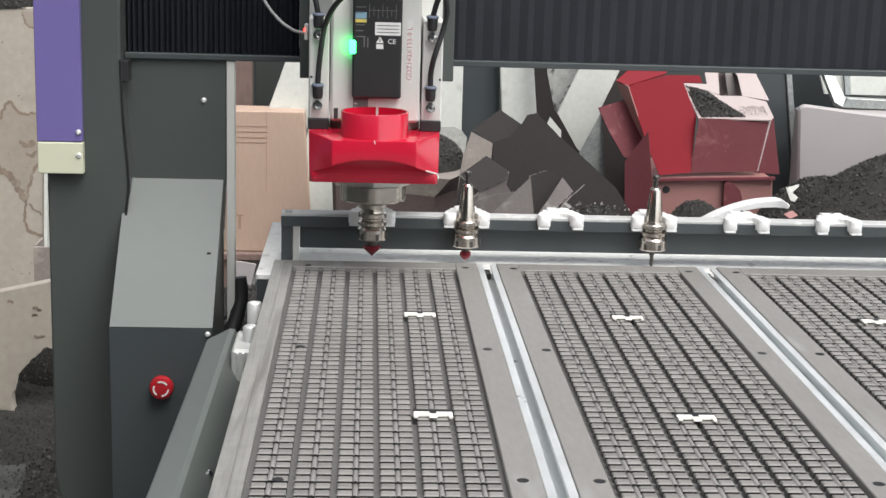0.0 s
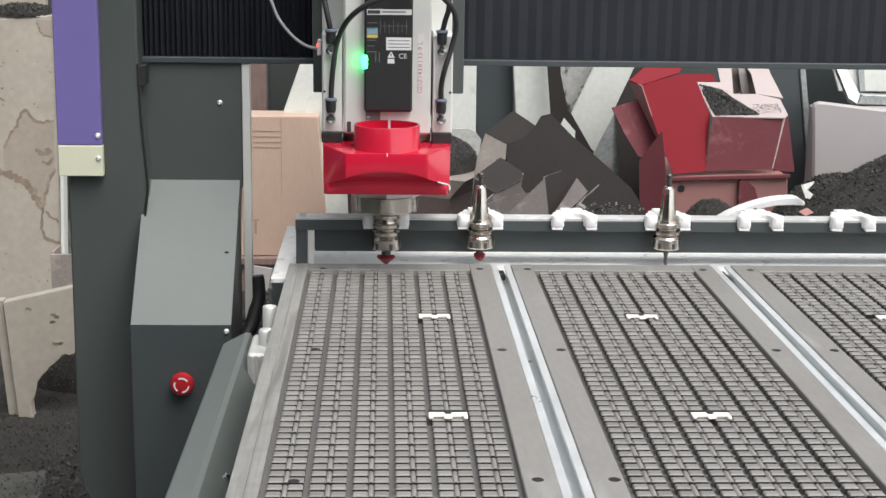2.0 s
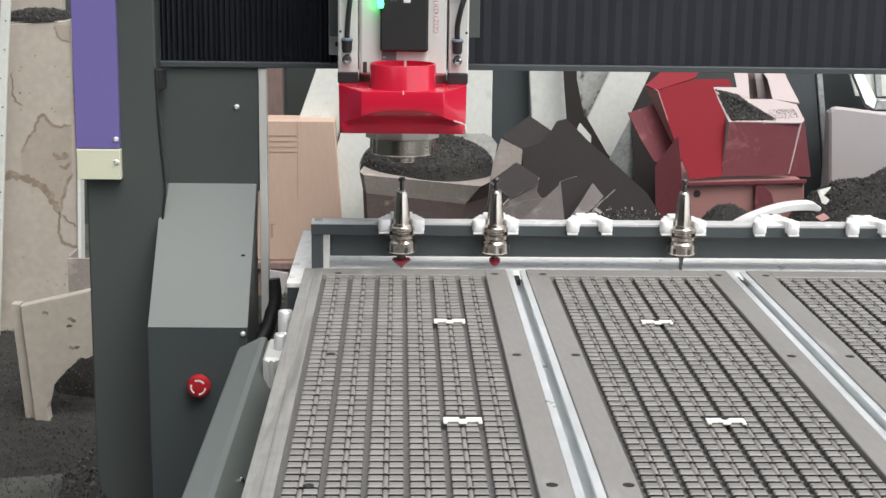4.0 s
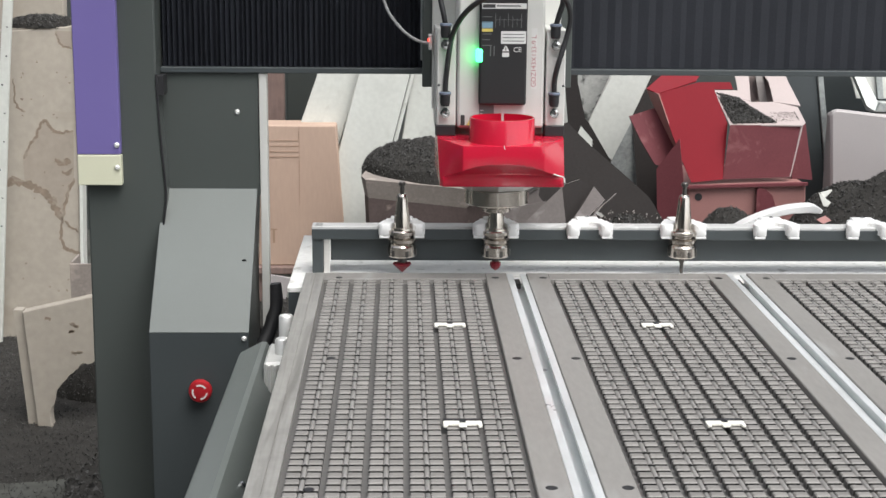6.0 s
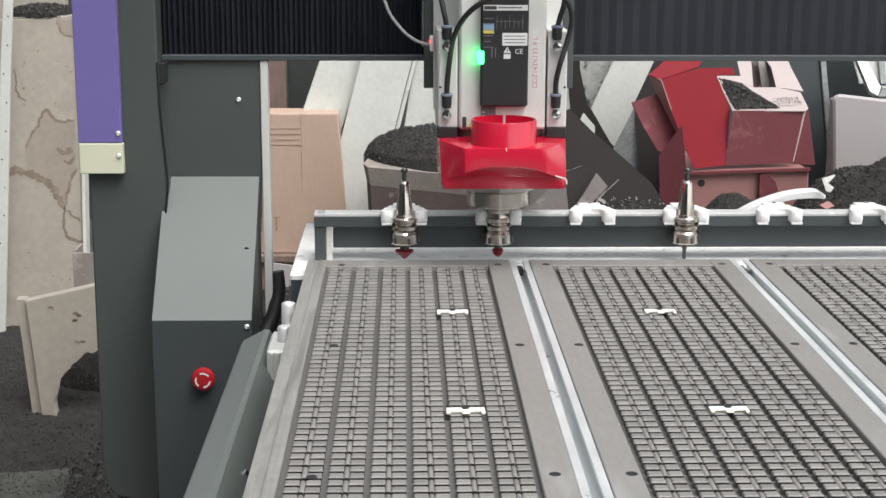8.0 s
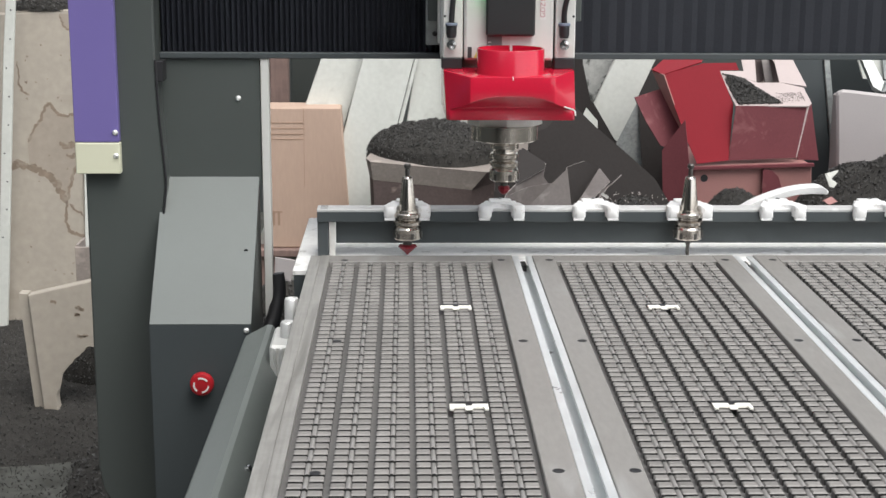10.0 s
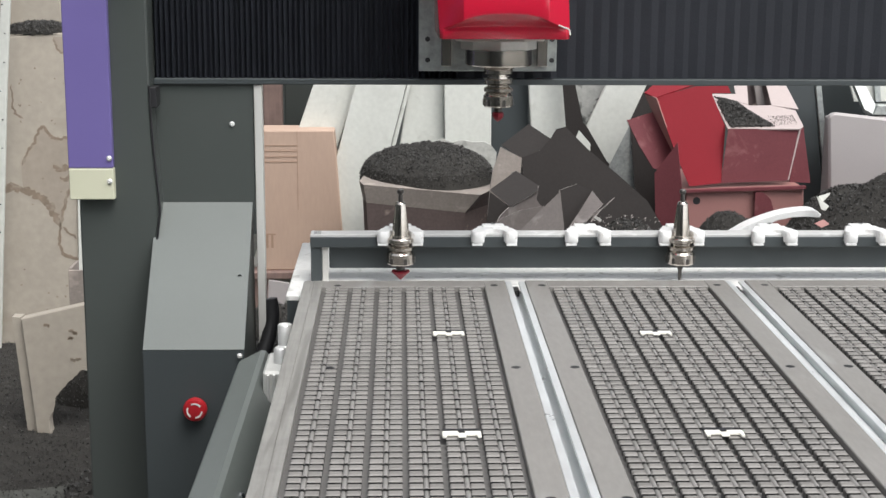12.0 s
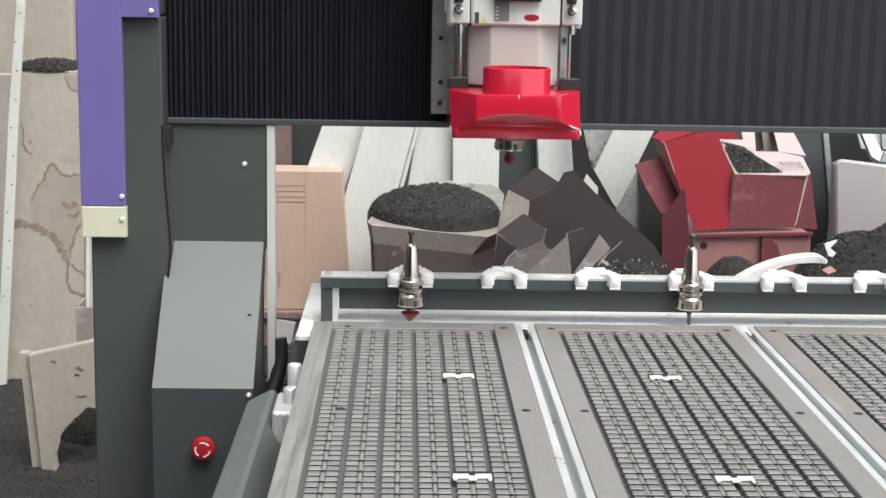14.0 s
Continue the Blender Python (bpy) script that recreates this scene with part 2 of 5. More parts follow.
def lathe(profile, seg=32, cx=0.0, cy=0.0, bm=None, axis="z"):
    """A turned shape from (radius, height) pairs."""
    own = bmesh.new()
    rings = []
    for r, z in profile:
        ring = []
        for i in range(seg):
            a = 2 * math.pi * i / seg
            p = (r * math.cos(a), r * math.sin(a), z)
            if axis == "y":
                p = (p[0], z, p[1])
            if axis == "x":
                p = (z, p[0], p[1])
            ring.append(own.verts.new((p[0] + cx, p[1] + cy, p[2])))
        rings.append(ring)
    for p, q in zip(rings, rings[1:]):
        for i in range(seg):
            own.faces.new((p[i], p[(i + 1) % seg], q[(i + 1) % seg], q[i]))
    own.faces.new(rings[0][::-1])
    own.faces.new(rings[-1])
    return joined(bm, own)


def sheet(outline, y, lean, thick=0.004, bm=None):
    """A plate with an outline in (x, z), leaning back by lean metres a metre of height."""
    return prism(outline, y, y + thick, "y", 0.0, bm, lean, min(p[1] for p in outline))


def panel3(points, thick, bm=None, edge=0):
    """A flat plate from corner points in space (brought into one plane), with thickness along its normal."""
    own = bmesh.new()
    arr = np.array(points, dtype=float)
    mid = arr.mean(axis=0)
    fit = np.linalg.lstsq(np.c_[arr[:, 0] - mid[0], arr[:, 2] - mid[2], np.ones(len(arr))], arr[:, 1], rcond=None)[0]
    ps = [Vector((x, fit[0] * (x - mid[0]) + fit[1] * (z - mid[2]) + fit[2], z)) for x, _, z in points]
    nrm = Vector((-fit[0], 1.0, -fit[1])).normalized() * thick
    lo = [own.verts.new(p) for p in ps]
    hi = [own.verts.new(p + nrm) for p in ps]
    own.faces.new(lo)
    own.faces.new(hi)
    k = len(ps)
    for i in range(k):
        own.faces.new((lo[i], lo[(i + 1) % k], hi[(i + 1) % k], hi[i])).material_index = edge
    bmesh.ops.recalc_face_normals(own, faces=own.faces)
    return joined(bm, own)


def tube(points, r, bm=None, seg=10, fine=5):
    """A round hose through points, smoothed."""
    ps = [Vector(p) for p in points]
    line = []
    for i in range(len(ps) - 1):
        p0, p1, p2, p3 = ps[max(i - 1, 0)], ps[i], ps[i + 1], ps[min(i + 2, len(ps) - 1)]
        for k in range(fine):
            t = k / fine
            line.append(0.5 * ((2 * p1) + (p2 - p0) * t + (2 * p0 - 5 * p1 + 4 * p2 - p3) * t * t + (3 * p1 - p0 - 3 * p2 + p3) * t ** 3))
    line.append(ps[-1])
    own = bmesh.new()
    rings = []
    up = Vector((0.31, 0.9, 0.3)).normalized()
    for i, p in enumerate(line):
        d = (line[min(i + 1, len(line) - 1)] - line[max(i - 1, 0)]).normalized()
        u = d.cross(up).normalized()
        w = u.cross(d)
        rings.append([own.verts.new(p + r * (math.cos(a) * u + math.sin(a) * w)) for a in [2 * math.pi * k / seg for k in range(seg)]])
    for p, q in zip(rings, rings[1:]):
        for i in range(seg):
            own.faces.new((p[i], p[(i + 1) % seg], q[(i + 1) % seg], q[i]))
    own.faces.new(rings[0][::-1])
    own.faces.new(rings[-1])
    return joined(bm, own)


def words(name, text, size, mat, parent, at, label=""):
    cu = bpy.data.curves.new(name, 'FONT')
    cu.body = text
    cu.size = size
    cu.extrude = 0.0002
    cu.materials.append(mat)
    ob = new(name, cu)
    ob.parent = parent
    ob.matrix_basis = at
    if label:
        tagged(ob, label)
    return ob


def screw(parent, x, y, z, r=0.005, name="screw"):
    """A button-head screw whose axis lies along y."""
    return part(name, lathe([(r * 0.6, 0.002), (r, 0.001), (r, -0.0015), (r * 0.8, -0.003), (r * 0.45, -0.0042), (r * 0.3, -0.0038)], 14, axis="y"),
                M_PIN, parent, "small bright screw head", pose(x, y, z), 40)


def mound(cx, cy, rx, ry, h, base, seed, flakes, size=0.012, full=0.7):
    """A heap of rubber crumb: an uneven mound under loose flakes, in one mesh."""
    rnd = random.Random(seed)
    verts, faces, mats = [], [], []
    n = 34

    def height(u, v):
        d = u * u + v * v
        hh = h * max(0.0, 1 - d) ** full
        return base + hh + 0.045 * min(rx, ry, 0.4) * noise.noise((u * 3 + seed, v * 3, 0.3)) * max(0.0, 1 - d) + 0.006 * noise.noise((u * 14, v * 14, seed)) * (1 if d < 1 else 0)
    for j in range(n + 1):
        for i in range(n + 1):
            u, v = 2 * i / n - 1, 2 * j / n - 1
            q = max(abs(u), abs(v)) / max(math.hypot(u, v), 1e-6)
            u, v = u * q, v * q
            verts.append((cx + u * rx, cy + v * ry, height(u, v)))
    for j in range(n):
        for i in range(n):
            a = j * (n + 1) + i
            faces.append((a, a + 1, a + n + 2, a + n + 1))
            mats.append(0)
    for _ in range(flakes):
        a, r = rnd.uniform(0, 6.283), math.sqrt(rnd.random())
        u, v = r * math.cos(a), r * math.sin(a)
        c = Vector((cx + u * rx, cy + v * ry, height(u, v) + rnd.uniform(-0.001, 0.004)))
        s = size * rnd.uniform(0.35, 1.1)
        e = Euler((rnd.uniform(0, 6), rnd.uniform(0, 6), rnd.uniform(0, 6))).to_matrix()
        k = len(verts)
        for p in ((s, 0, 0), (-s * 0.6, s * 0.5, 0), (-s * 0.5, -s * 0.6, 0.1 * s), (0, 0, s * 0.45)):
            verts.append(tuple(c + e @ Vector(p)))
        faces += [(k, k + 1, k + 2), (k, k + 3, k + 1), (k + 1, k + 3, k + 2), (k + 2, k + 3, k)]
        mats += [1] * 4
    me = bpy.data.meshes.new("crumb_heap")
    me.from_pydata(verts, [], faces)
    me.materials.append(M_MOUND)
    me.materials.append(M_CHIP)
    me.polygons.foreach_set("material_index", mats)
    return me


# ---- ground and back of the yard ----
def ground():
    own = bmesh.new()
    for x, y in ((-60, -60), (60, -60), (60, 60), (-60, 60)):
        own.verts.new((x, y, 0))
    own.faces.new(own.verts[:])
    g = part("ground", own, M_FLOOR)
    tagged(g, "dirty grey concrete yard floor with black crumbs", "ground", kind="structure")
    w = part("wall_back", box(-3.5, 5.5, 4.6, 4.8, 0, 1.9), M_WALL)
    tagged(w, "dark plain wall behind the scrap", "wall", kind="structure")
    # added out of view behind the camera, to darken reflections and upright faces
    w = part("unseen_wall_front", box(-3.5, 1.6, -6.2, -6.0, 0, 3.6), M_WALL)
    tagged(w, "unseen dark wall added to block the low sky", "wall", kind="structure")
    # added out of view on the left, so daylight comes from the right
    w = part("unseen_wall_side", box(-3.7, -3.5, -6.2, 4.8, 0, 3.2), M_WALL)
    tagged(w, "unseen dark side wall added to block the sky", "wall", kind="structure")


ground()

# ---- the machine bed ----
H = 0.85
BED_FAR, BED_NEAR = 0.003, -1.46
PANELS = ((0.0615, 0.3415), (0.4515, 0.7305), (0.842, 1.122))
SLOTS = (0.3965, 0.785)
PITCH_Y = 0.02014


def bed():
    b = thing("machine_bed", "long grey router bed with vacuum grid panels and slots", "machine bed")
    # border and webs stand between the sunk grid fields
    y0, y1 = BED_NEAR, BED_FAR
    part("border_side", box(0.0466, 0.0615, y0, y1, H - 0.03, H, 0.0005), M_BEDEDGE, b, "streaky worn border")
    part("border_edge", box(0.028, 0.0464, y0, y1, H - 0.03, H - 0.0003, 0.0008), M_BEDEDGE, b, "worn pale outer edge of the bed")
    part("border_side", box(1.122, 1.165, y0, y1, H - 0.03, H, 0.0015), M_BED, b)
    for x0, x1 in PANELS:
        part("border_end", box(x0, x1, -0.0425, y1, H - 0.03, H - 0.0004, 0.001), M_BED, b)
        part("border_end", box(x0, x1, y0, y0 + 0.04, H - 0.03, H - 0.0004, 0.001), M_BED, b)
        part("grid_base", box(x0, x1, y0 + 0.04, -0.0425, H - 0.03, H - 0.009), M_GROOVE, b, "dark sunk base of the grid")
    for k, s in enumerate(SLOTS):
        left, right = PANELS[k][1], PANELS[k + 1][0]
        part("web", box(left, s - 0.0175, y0, y1, H - 0.03, H, 0.0012), M_BED, b)
        part("web", box(s + 0.0175, right, y0, y1, H - 0.03, H, 0.0012), M_BED, b)
        # slot: two bright lips over a hollow channel
        for sg in (-1, 1):
            a, c = sorted((s + sg * 0.0168, s + sg * 0.0062))
            part("slot_lip", box(a, c, y0, y1 - 0.002, H - 0.006, H - 0.0015, 0.0006), M_SLOT, b, "bright extruded aluminium slot lip")
            a, c = sorted((s + sg * 0.0168, s + sg * 0.0145))
            part("slot_wall", box(a, c, y0, y1 - 0.002, H - 0.0218, H - 0.0065), M_SLOT, b)
        part("slot_floor", box(s - 0.0168, s + 0.0168, y0, y1 - 0.002, H - 0.0295, H - 0.022), M_SLOT, b, "bright aluminium slot floor")
        # dark block put in for the shaded channel end and its debris
        part("slot_end_dark", box(s - 0.0060, s + 0.0060, y1 - 0.034, y1 - 0.004, H - 0.0215, H - 0.0100, 0.001), M_GAPSHADE, b, "dark block for the shaded hollow and debris in the slot end")
        for y in (-0.530, -1.027, -0.034):
            for dx in (-0.0385, 0.0445):
                part("bolt_hole", lathe([(0.0001, H + 0.0003), (0.0052, H + 0.0004), (0.0068, H + 0.0001)], 20, s + dx, y), M_BLACK, b, "dark counterbored bolt hole")
    for x, y in ((0.0975, -0.529), (0.0965, -1.03), (0.088, -0.0345)):
        part("bolt_hole", lathe([(0.0001, H + 0.0002), (0.0050, H + 0.0004), (0.0062, H - 0.0002)], 20, x, y), M_BLACK, b, "dark counterbored bolt hole")
    # frame under the bed
    part("side_beam", box(0.045, 0.13, y0 + 0.02, -0.03, 0.62, H - 0.031, 0.003), M_PAINT2, b, "dark steel side beam")
    part("side_beam", box(1.06, 1.15, y0 + 0.02, -0.03, 0.62, H - 0.031, 0.003), M_PAINT2, b, "dark steel side beam")
    for y in (-1.4, -0.95, -0.5, -0.08):
        part("cross_beam", box(0.13, 1.06, y, y + 0.06, 0.70, H - 0.031, 0.002), M_PAINT2, b)
    for x in (0.05, 1.06):
        for y in (-1.38, -0.2):
            part("leg", box(x, x + 0.085, y, y + 0.1, 0.0, 0.62, 0.003), M_PAINT2, b)
    return b


BED = bed()


def rear_shelf():
    s = thing("rear_shelf", "scuffed pale painted shelf behind the bed", "shelf")
    part("top_plate", box(-0.002, 1.6, 0.004, 0.42, 0.822, 0.831, 0.0015), M_SHELF, s)
    part("top_plate", box(-0.002, 0.0278, -0.03, 0.004, 0.822, 0.831, 0.001), M_SHELF, s)
    part("body", box(0.001, 1.6, 0.012, 0.40, 0.56, 0.822), M_PAINT2, s, "dark box section under the plate")
    part("body", box(0.0, 0.0278, -0.029, 0.012, 0.56, 0.822), M_PAINT2, s)
    for x in (0.06, 1.45):
        part("leg", box(x, x + 0.08, 0.2, 0.28, 0, 0.56, 0.003), M_PAINT2, s)


rear_shelf()


def side_cover():
    c = thing("rail_cover", "bent grey-green sheet cover along the bed side", "cover")
    prof = [(-0.074, 0.30), (-0.074, 0.744), (-0.070, 0.751), (-0.034, 0.770), (-0.026, 0.769), (0.026, 0.692), (0.026, 0.683), (-0.031, 0.762), (-0.067, 0.744), (-0.068, 0.30)]
    own = bmesh.new()
    rows = []
    for y in (-0.158, -1.44):
        rows.append([own.verts.new((x, y, z)) for x, z in prof])
    k = len(prof)
    for i in range(k):
        own.faces.new((rows[0][i], rows[0][(i + 1) % k], rows[1][(i + 1) % k], rows[1][i]))
    own.faces.new(rows[0])
    own.faces.new(rows[1])
    # lighter coat colour stands for the daylight on this cover
    part("cover_sheet", own, M_COVER_LIT, c)
    part("end_cap", prism([(-0.067, 0.3), (-0.067, 0.743), (-0.033, 0.758), (0.022, 0.682), (0.022, 0.3)], -0.166, -0.158, "y"), M_COVER_LIT, c)
    part("screw", lathe([(0.005, 0.0), (0.005, 0.003), (0.003, 0.005), (0.0015, 0.005)], 12), M_CHROME, c, "small bright screw head", pose(-0.0080, -0.74, 0.7425, 0, 56, 0), 40)
    part("bracket", box(-0.055, 0.02, -1.4, -1.36, 0.0, 0.32, 0.002), M_PAINT2, c)
    part("bracket", box(-0.055, 0.02, -0.3, -0.26, 0.0, 0.32, 0.002), M_PAINT2, c)


side_cover()


def stop_cylinder():
    s = thing("locating_cylinder", "bright pneumatic locating cylinders on the bed side", "pneumatic cylinder")
    part("rod", lathe([(0.0115, 0.74), (0.0115, 0.837), (0.010, 0.839), (0.0075, 0.8395), (0.007, 0.838)], 24, 0.013, -0.25), M_PIN, s, "polished steel pin", None, 40)
    part("rod", lathe([(0.0115, 0.70), (0.0115, 0.808), (0.009, 0.811)], 24, 0.009, -0.285), M_PIN, s, "polished steel pin", None, 40)
    bmx = box(-0.016, 0.027, -0.335, -0.225, 0.62, 0.786, 0.004)
    part("body", bmx, M_ALUPAINT, s, "ribbed aluminium cylinder body")
    for x in (-0.009, 0.0, 0.009):
        part("rib", box(x, x + 0.004, -0.339, -0.335, 0.625, 0.782, 0.001), M_PIN, s)
    part("port", lathe([(0.004, 0), (0.004, -0.002), (0.002, -0.002)], 12, axis="y"), M_BLACK, s, "dark air port", pose(0.018, -0.3392, 0.735))
    part("mount", box(0.0, 0.05, -0.32, -0.24, 0.63, 0.70, 0.002), M_PAINT2, s)


stop_cylinder()


def foam_clip(x, y):
    """A white seal piece in a dark cut-out of the grid."""
    f = thing("seal_clip", "white moulded seal piece set in the vacuum grid", "seal clip", pose(x, y, H), "white seal pieces in the grid")
    part("pocket", box(-0.0235, 0.0235, 0.001, 0.019, -0.002, 0.0012, 0.0004), M_BLACK, f, "dark cut-out in the grid")
    for sg in (-1, 1):
        o = [(sg * 0.004, 0.003), (sg * 0.0235, 0.003), (sg * 0.0236, -0.015), (sg * 0.0190, -0.016), (sg * 0.0178, -0.0085), (sg * 0.0035, -0.0085)]
        part("wing", prism(o, 0.0004, 0.0036, "z", 0.0006), M_FOAM, f)
    part("neck", box(-0.005, 0.005, -0.0155, -0.002, 0.0004, 0.003, 0.0008), M_FOAM, f)


CLIPS = ((0.2690, -0.352), (0.2700, -0.815), (0.5845, -0.352), (0.5905, -0.815), (0.9700, -0.352))
for cx, cy in CLIPS:
    foam_clip(cx, cy)


# ---- tool rack ----
GRIP_X = [0.1960 + 0.1672 * k for k in range(9)]


def rack():
    r = thing("tool_rack", "slate steel tool rack with a pale top bar", "tool rack")
    part("top_bar", box(0.036, 1.60, 0.060, 0.096, 0.9085, 0.921, 0.0012), M_RACKTOP, r, "scuffed pale top bar")
    part("front_lip", box(0.036, 1.60, 0.0565, 0.0598, 0.898, 0.9165, 0.0008), M_PAINT2, r)
    part("beam", box(0.0685, 1.60, 0.078, 0.125, 0.855, 0.9083, 0.002), M_PAINT2, r, "slate painted beam")
    part("post", box(0.0365, 0.0555, 0.0605, 0.125, 0.8312, 0.9083, 0.001), M_PAINT2, r)
    part("angle_plate", box(0.0570, 0.0675, 0.0635, 0.072, 0.8312, 0.9083, 0.0006), M_ALU, r, "small aluminium angle")
    part("post", box(1.5, 1.525, 0.08, 0.12, 0.8312, 0.855, 0.001), M_PAINT2, r)
    for k in range(3):
        part("mark", box(0.042 + 0.0, 0.055, 0.064 + 0.011 * k, 0.068 + 0.011 * k, 0.921, 0.9214), M_LABELG, r, "dark printed mark")


rack()


def gripper(x):
    g = thing("tool_gripper", "white plastic tool gripper fork on the rack", "gripper", pose(x, 0.05, 0.9165), "white grippers along the rack")
    arc = [(0.0185 * math.sin(a), 0.0185 * math.cos(a)) for a in [radians(d) for d in range(-88, 89, 22)]]
    half = [(0.0180, -0.003), (0.0215, -0.0085), (0.0350, -0.0095), (0.0405, -0.004), (0.0415, 0.006), (0.0375, 0.013), (0.0360, 0.024), (0.030, 0.032), (0.028, 0.048)]
    out = arc + half[0:] + [(-px, py) for px, py in half[::-1]]
    part("fork", prism(out, -0.0088, 0.0125, "z", 0.0013), M_WHITE, g, "", None, 35)
    part("toe", box(-0.040, -0.021, -0.0085, 0.0055, -0.0130, -0.0090, 0.0008), M_WHITE, g)
    part("toe", box(0.021, 0.040, -0.0085, 0.0055, -0.0130, -0.0090, 0.0008), M_WHITE, g)
    part("back_block", box(-0.020, 0.020, 0.034, 0.058, 0.0046, 0.0150, 0.0015), M_WHITE, g)
    part("bolt", lathe([(0.004, 0.0148), (0.004, 0.0172), (0.0025, 0.0182)], 12, 0, 0.045), M_CHROME, g)


for gx in GRIP_X:
    gripper(gx)


# ---- tool holders; their own zero is the rack seat ----
def tool_holder(kind, label):
    t = thing("tool_holder", label, "tool holder", None, "tool holders with taper shanks")
    part("pull_stud", lathe([(0.004, 0.066), (0.004, 0.079), (0.0035, 0.082), (0.0062, 0.0845), (0.0062, 0.089), (0.0045, 0.091)], 20), M_DARKCARB, t, "dark steel pull stud", None, 35)
    part("taper", lathe([(0.0159, 0.008), (0.0155, 0.012), (0.0095, 0.064), (0.0085, 0.067), (0.006, 0.069)], 32), M_STEEL, t, "ground steel taper", None, 35)
    part("flange", lathe([(0.0195, -0.018), (0.0235, -0.0175), (0.0245, -0.0165), (0.0245, -0.0115), (0.0182, -0.0085), (0.0182, -0.0060), (0.0245, -0.003), (0.0245, 0.003), (0.0235, 0.0045),
                          (0.0195, 0.005), (0.0190, 0.0085), (0.0159, 0.009)], 36), M_STEEL, t, "grooved steel flange", None, 30)
    nut = lathe([(0.012, -0.0435), (0.0235, -0.0430), (0.0250, -0.0405), (0.0250, -0.0245), (0.0235, -0.0225), (0.0195, -0.018)], 36)
    cn = part("collet_nut", nut, M_STEEL, t, "slotted steel collet nut", None, 30)
    for k in range(6):
        a = radians(k * 60 + 20)
        own = box(-0.003, 0.003, -0.0262, -0.0235, -0.041, -0.030, 0.0008)
        part("notch", own, M_DARKCARB, cn, "", Matrix.Rotation(a, 4, 'Z'))
    if kind == "cone":
        part("shank", lathe([(0.008, -0.056), (0.008, -0.043)], 20), M_DARKCARB, t, "", None, 35)
        part("cutter", lathe([(0.0004, -0.0728), (0.0150, -0.0595), (0.0160, -0.0565), (0.0085, -0.0540)], 10), M_REDBIT, t, "dark red cone-shaped cutter")
        for sg in (-1, 1):
            part("blade", prism([(sg * 0.002, -0.0708), (sg * 0.0166, -0.0578), (sg * 0.0142, -0.0540), (sg * 0.002, -0.0540)], -0.0016, 0.0016, "y"), M_REDBIT, t)
    elif kind == "ball":
        part("shank", lathe([(0.0065, -0.054), (0.0065, -0.043)], 20), M_DARKCARB, t, "", None, 35)
        part("cutter", lathe([(0.0008, -0.0690), (0.0065, -0.0652), (0.0098, -0.0600), (0.0098, -0.0540), (0.0065, -0.0520)], 8), M_REDBIT, t, "dark red rounded cutter")
    else:
        part("shank", lathe([(0.0050, -0.052), (0.0060, -0.043)], 20), M_DARKCARB, t, "", None, 35)
        part("cutter", lathe([(0.0026, -0.0735), (0.0034, -0.0700), (0.0034, -0.056), (0.0050, -0.052)], 14), M_DARKCARB, t, "thin dark straight cutter", None, 35)
    return t


SEAT_Z = 0.9130
TOOL_1 = tool_holder("cone", "steel taper tool holder with a red cone cutter")
TOOL_2 = tool_holder("ball", "steel taper tool holder with a red rounded cutter")
TOOL_3 = tool_holder("pin", "steel taper tool holder with a thin straight cutter")
TOOL_3.matrix_basis = pose(GRIP_X[3] - 0.001, 0.05, SEAT_Z)


# ---- gantry ----
def fold_strip(x0, x1, pitch, depth, y, z0, z1):
    own = bmesh.new()
    n = max(2, int(round((x1 - x0) / pitch)))
    rnd = random.Random(int(pitch * 10000))
    lo, hi = [], []
    for i in range(2 * n + 1):
        x = x0 + (x1 - x0) * i / (2 * n) + (rnd.uniform(-0.12, 0.12) * pitch if 0 < i < 2 * n else 0)
        yy = y - (depth if i % 2 else 0.0) + rnd.uniform(-0.1, 0.1) * depth
        lo.append(own.verts.new((x, yy, z0)))
        hi.append(own.verts.new((x, yy, z1)))
    for i in range(2 * n):
        own.faces.new((lo[i], lo[i + 1], hi[i + 1], hi[i]))
    b0, b1 = [own.verts.new((x0, y + 0.004, z)) for z in (z0, z1)], [own.verts.new((x1, y + 0.004, z)) for z in (z0, z1)]
    own.faces.new((b0[0], b1[0], b1[1], b0[1]))
    return own


